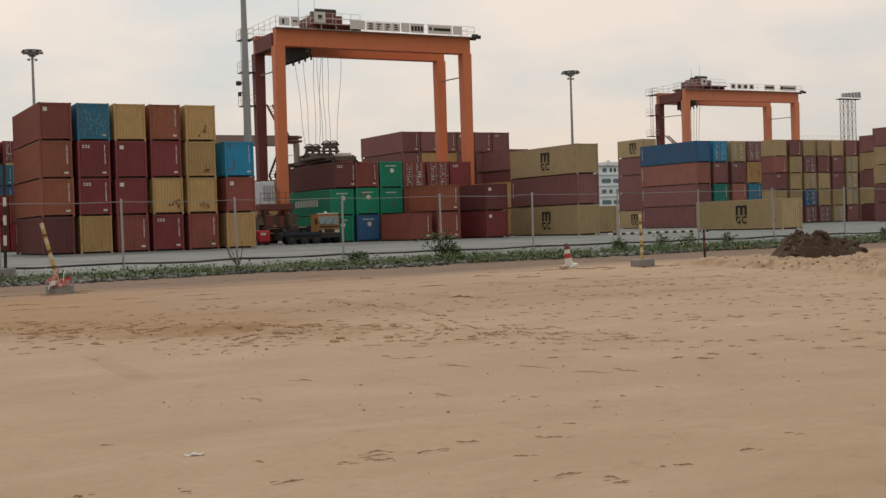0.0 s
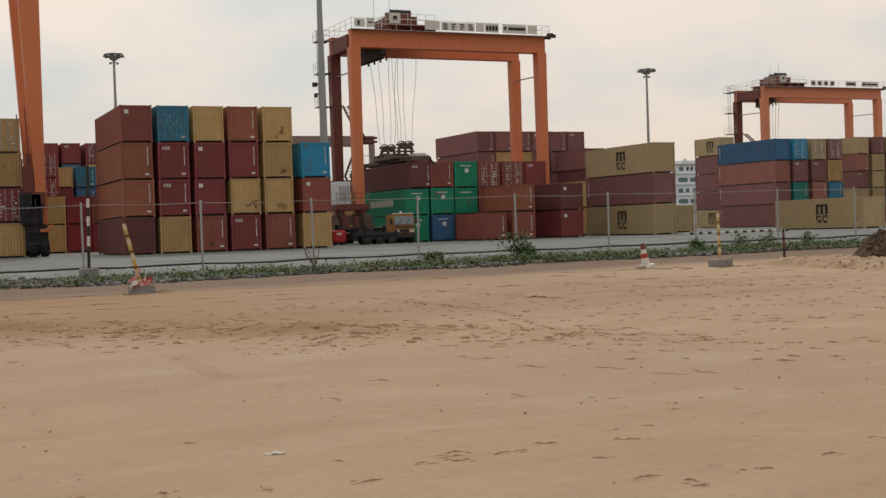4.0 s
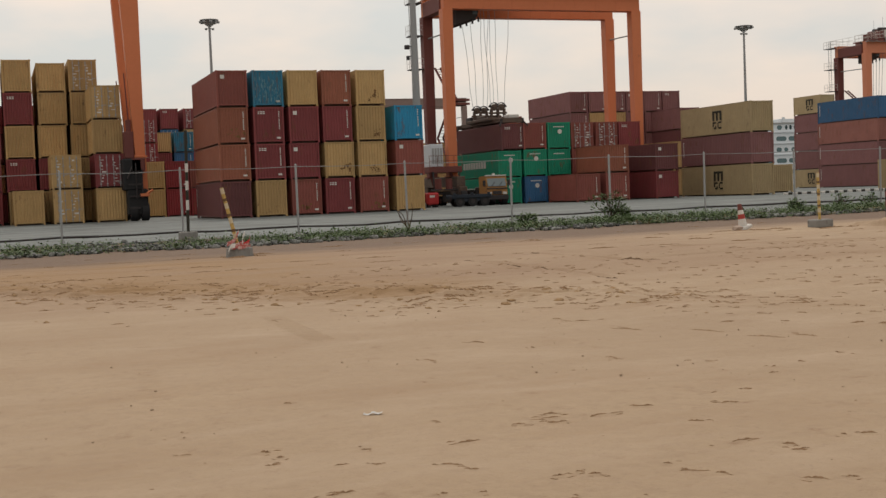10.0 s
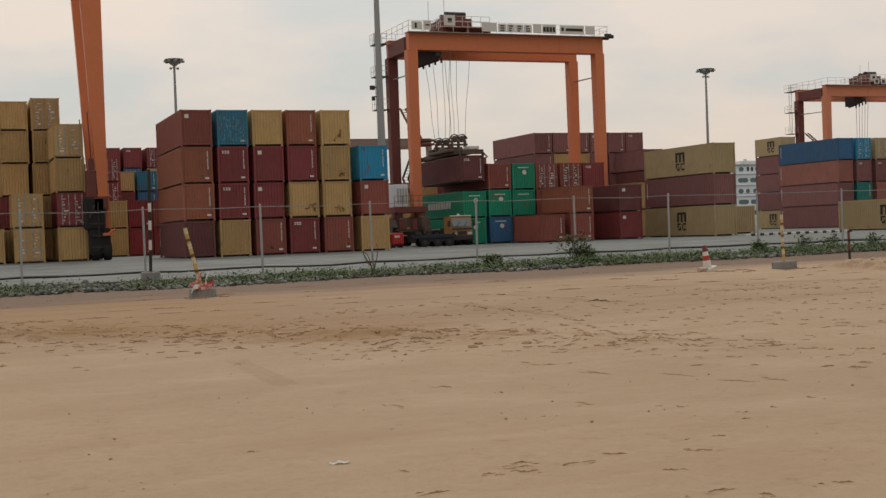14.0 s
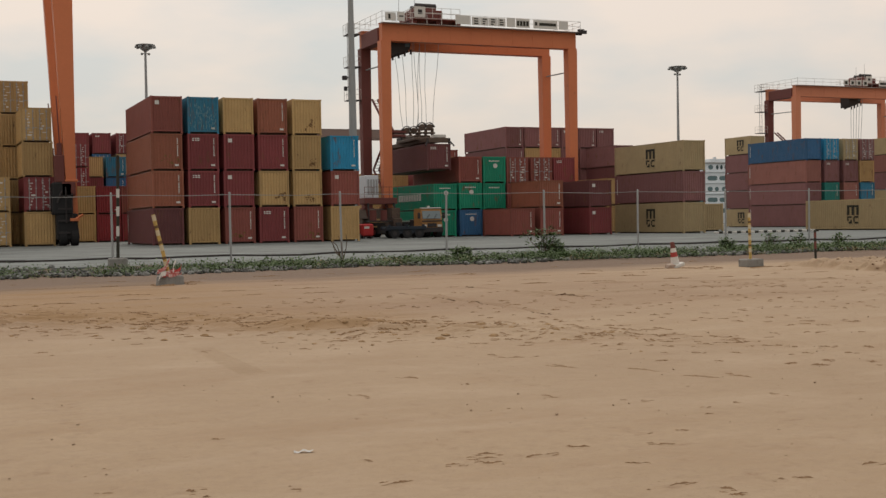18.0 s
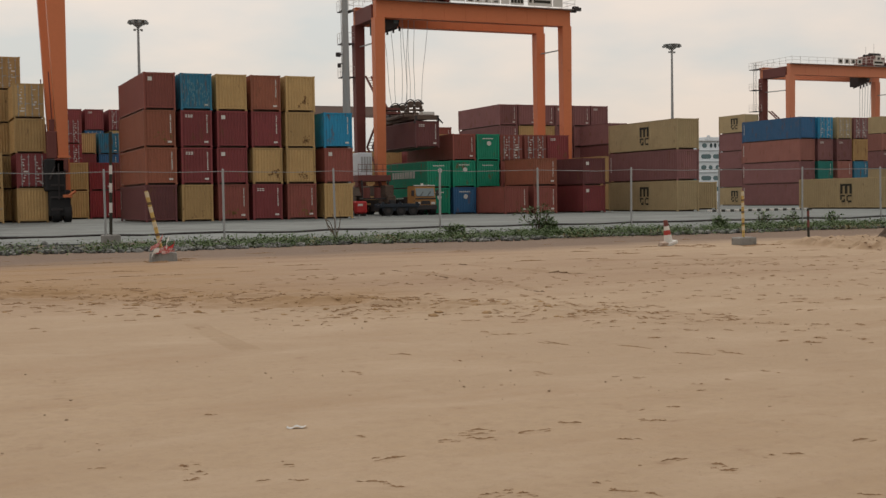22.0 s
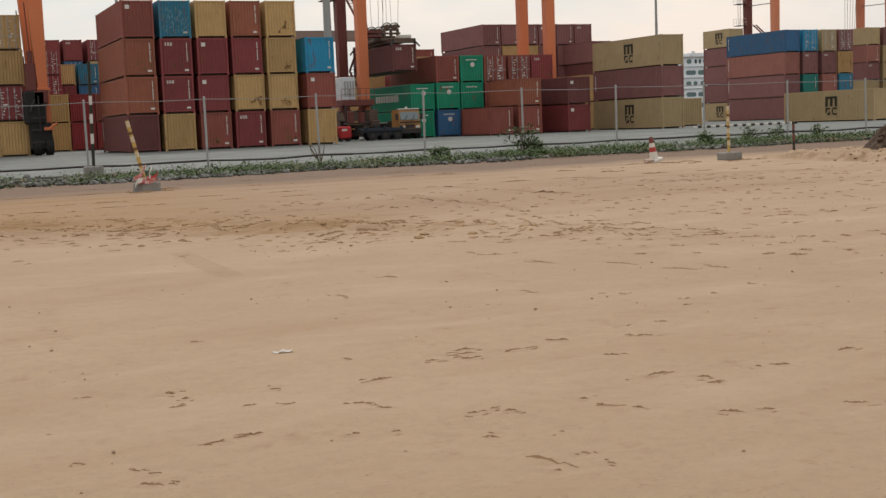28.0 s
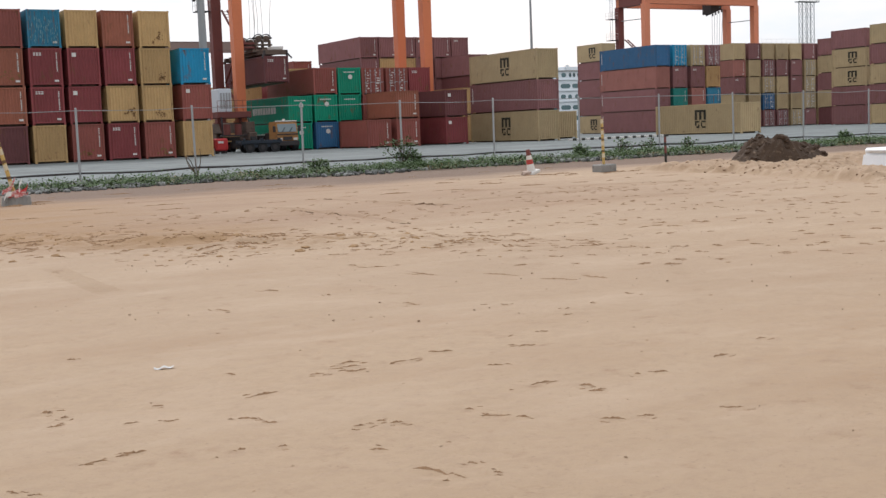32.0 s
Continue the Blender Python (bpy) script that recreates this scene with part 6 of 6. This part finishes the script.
def heap(x, y, wide, deep, high, label, mat, seed, name="earth_heap"):
    n = 70
    u = np.linspace(-1, 1, n)
    gx, gy = u * wide, u * deep

    def lift(a, b):
        r = np.sqrt((a / wide) ** 2 + (b / deep) ** 2)
        body = np.clip(1 - r ** 2.6, 0, 1) ** 0.9
        two = 0.84 - 0.16 * np.cos(5.4 * (a / wide) - 0.9 + 0.4 * b)
        rough_ = 1 + 0.2 * smooth_noise(a, b, 0.6, seed) + 0.16 * smooth_noise(a, b, 0.25, seed + 1) + 0.12 * smooth_noise(a, b, 0.11, seed + 2)
        return body * high * two * rough_ - 0.08
    me = grid_sheet(gx, gy, lift)
    me.polygons.foreach_set("use_smooth", [False] * len(me.polygons))
    me.materials.append(mat)
    ob = thing(name, (x, y, 0.0), label, "earth heap", "heaps")
    part("mound", me, None, ob)
    r2 = random.Random(seed)
    n = int(90 * high * wide * deep + 60)
    ca, cb = np.array([r2.gauss(0, wide * 0.5) for _ in range(n)]), np.array([r2.gauss(0, deep * 0.5) for _ in range(n)])
    seats = iter(list(zip(ca, cb, np.maximum(lift(ca, cb), 0.02))))
    clods = lumps(n, lambda: next(seats), lambda: min(0.15, r2.expovariate(24) + 0.02), r2)
    clods.materials.append(mat)
    tagged(part("loose_earth", clods, None, ob), kind="stuff")


heap(26.5, 26.2, 1.75, 1.35, 0.86, "heap of dark damp earth on the sand", HEAP, 41)
heap(25.2, 28.2, 1.0, 0.7, 0.22, "low heap of pale sand", SAND, 51, "sand_heap")
heap(24.3, 24.6, 1.3, 0.8, 0.2, "low heap of pale sand", SAND, 61, "sand_heap")
heap(30.6, 28.4, 1.6, 0.7, 0.2, "low heap of pale sand", SAND, 71, "sand_heap")


def kerb_block(k):
    ob = thing("kerb_block", (63.2 + 0.95 * k, 87.2, GROUND), "low concrete kerb block painted in black and white", "kerb block", "kerb blocks on the yard")
    for q in (0, 1):
        bm = bmesh.new()
        box(bm, 0.4 * q, 0.4 * q + 0.396, 0, 0.22, 0, 0.2, 0.03)
        part(("white_block", "black_block")[q], bm, (WHITE, BLACK)[q], ob)


for k in range(12):
    kerb_block(k)


def white_tank(x, y):
    ob = thing("water_tank", (x, y, 0.0), "white plastic tank with a pale blue stripe", "tank")
    bm = bmesh.new()
    v = box(bm, 0, 1.5, 0, 1.3, -0.02, 0.52)
    for q in v:
        if q.co.z > 0.3:
            q.co.x += 0.1 if q.co.x < 1 else -0.1
    bmesh.ops.bevel(bm, geom=list(bm.edges), offset=0.06, segments=2, affect="EDGES")
    part("body", bm, material_once("white_plastic", (0.75, 0.76, 0.77), 0.35), ob)
    bm = bmesh.new()
    box(bm, 0.06, 1.42, 0.08, 1.22, 0.5, 0.62, 0.05)
    part("lid", bm, material_once("white_plastic", (0.75, 0.76, 0.77), 0.35), ob)
    bm = bmesh.new()
    box(bm, 0.2, 1.4, -0.012, -0.002, 0.14, 0.22)
    part("stripe", bm, material_once("pale_blue", (0.30, 0.48, 0.55)), ob)


white_tank(22.2, 18.2)


def litter(x, y, turn):
    ob = thing("paper_scrap", (x, y, 0.0), "crumpled scrap of white paper on the sand", "litter")
    ob.rotation_euler = (0, 0, radians(turn))
    me = grid_sheet(np.linspace(-0.06, 0.06, 12), np.linspace(-0.022, 0.022, 6), lambda a, b: 0.008 + 0.012 * smooth_noise(a, b, 0.035, 81))
    me.materials.append(material_once("paper", (0.50, 0.485, 0.46), 0.8))
    part("sheet", me, None, ob)


litter(2.17, 7.35, -20)

sy = [rng.uniform(11, 29.5) for _ in range(1100)]
sx = [21.9 + (y - 23.5) * 0.326 + 0.3 + abs(rng.gauss(0, 2.6)) for y in sy]
spoil_at = iter(list(zip(sx, sy, sand_height(np.array(sx), np.array(sy)))))
spoil = lumps(1100, lambda: next(spoil_at), lambda: min(0.055, rng.expovariate(55) + 0.012), rng)
spoil.materials.append(material("spoil_clod", (0.27, 0.18, 0.115), 0.95, 0.0, 0.4, 5.0, (0.17, 0.11, 0.07), 0.55, 0.6, 20.0))
tagged(new("spoil_clods", spoil), "brown clods of scraped-up sand", "clods", kind="stuff")

pebbles = lumps(700, lambda: (rng.uniform(-0.5, 14), rng.uniform(3.8, 16), -0.012), lambda: min(0.014, rng.expovariate(320) + 0.003), rng)
pebbles.materials.append(material("pebble", (0.33, 0.24, 0.16), 0.9, 0.0, 0.4, 9.0))
tagged(new("pebbles", pebbles), "small pebbles and crumbs in the sand", "pebbles", kind="stuff")


# ---- what moves: the load and the two trolleys ----
def motions():
    lift = [(0, 46.7, 5.3), (11.8, 46.7, 5.3), (12.5, 46.7, 5.55), (13, 46.7, 5.82), (13.5, 46.66, 6.05), (14, 46.45, 6.2), (14.5, 46.33, 6.32), (15, 46.2, 6.41),
            (15.5, 46.12, 6.47), (17.5, 46.1, 6.58), (19, 45.9, 6.57), (20, 45.73, 6.57), (21, 45.62, 6.57), (22, 45.5, 6.58), (24, 45.2, 6.56), (26.5, 45.1, 6.5),
            (28, 44.92, 6.5), (30, 44.76, 6.5), (31, 44.6, 6.5), (32, 44.4, 6.52)]

    def turn_at(t):  # the load twists a little once it hangs free
        return -2.2 * min(1.0, max(0.0, (t - 12.5) / 2.0))
    walk(load_box, [(t, pose(x + 0.18 * turn_at(t), 109.4, z, 0, 0, turn_at(t))) for t, x, z in lift])
    walk(load_spreader, [(t, pose(x + 0.18 * turn_at(t), 109.4, z + 2.6, 0, 0, turn_at(t))) for t, x, z in lift])
    walk(trolley_near, [(t, pose(4.2 + x - 46.7, 0, CTOP - GROUND)) for t, x, z in lift])
    run = [(0, 3.45), (10, 3.6), (12, 6.2), (14, 8.9), (15, 10.2), (15.5, 10.9), (17.5, 13.5), (18, 14.2), (19, 16.0), (20, 17.0), (21, 17.3), (32, 17.4)]
    walk(trolley_far, [(t, pose(x, 0, FTOP - GROUND)) for t, x in run])
    walk(spreader_far, [(t, pose(FX + x + 0.8, 155.0, 11.9 if t < 11 else 12.4)) for t, x in run])


motions()
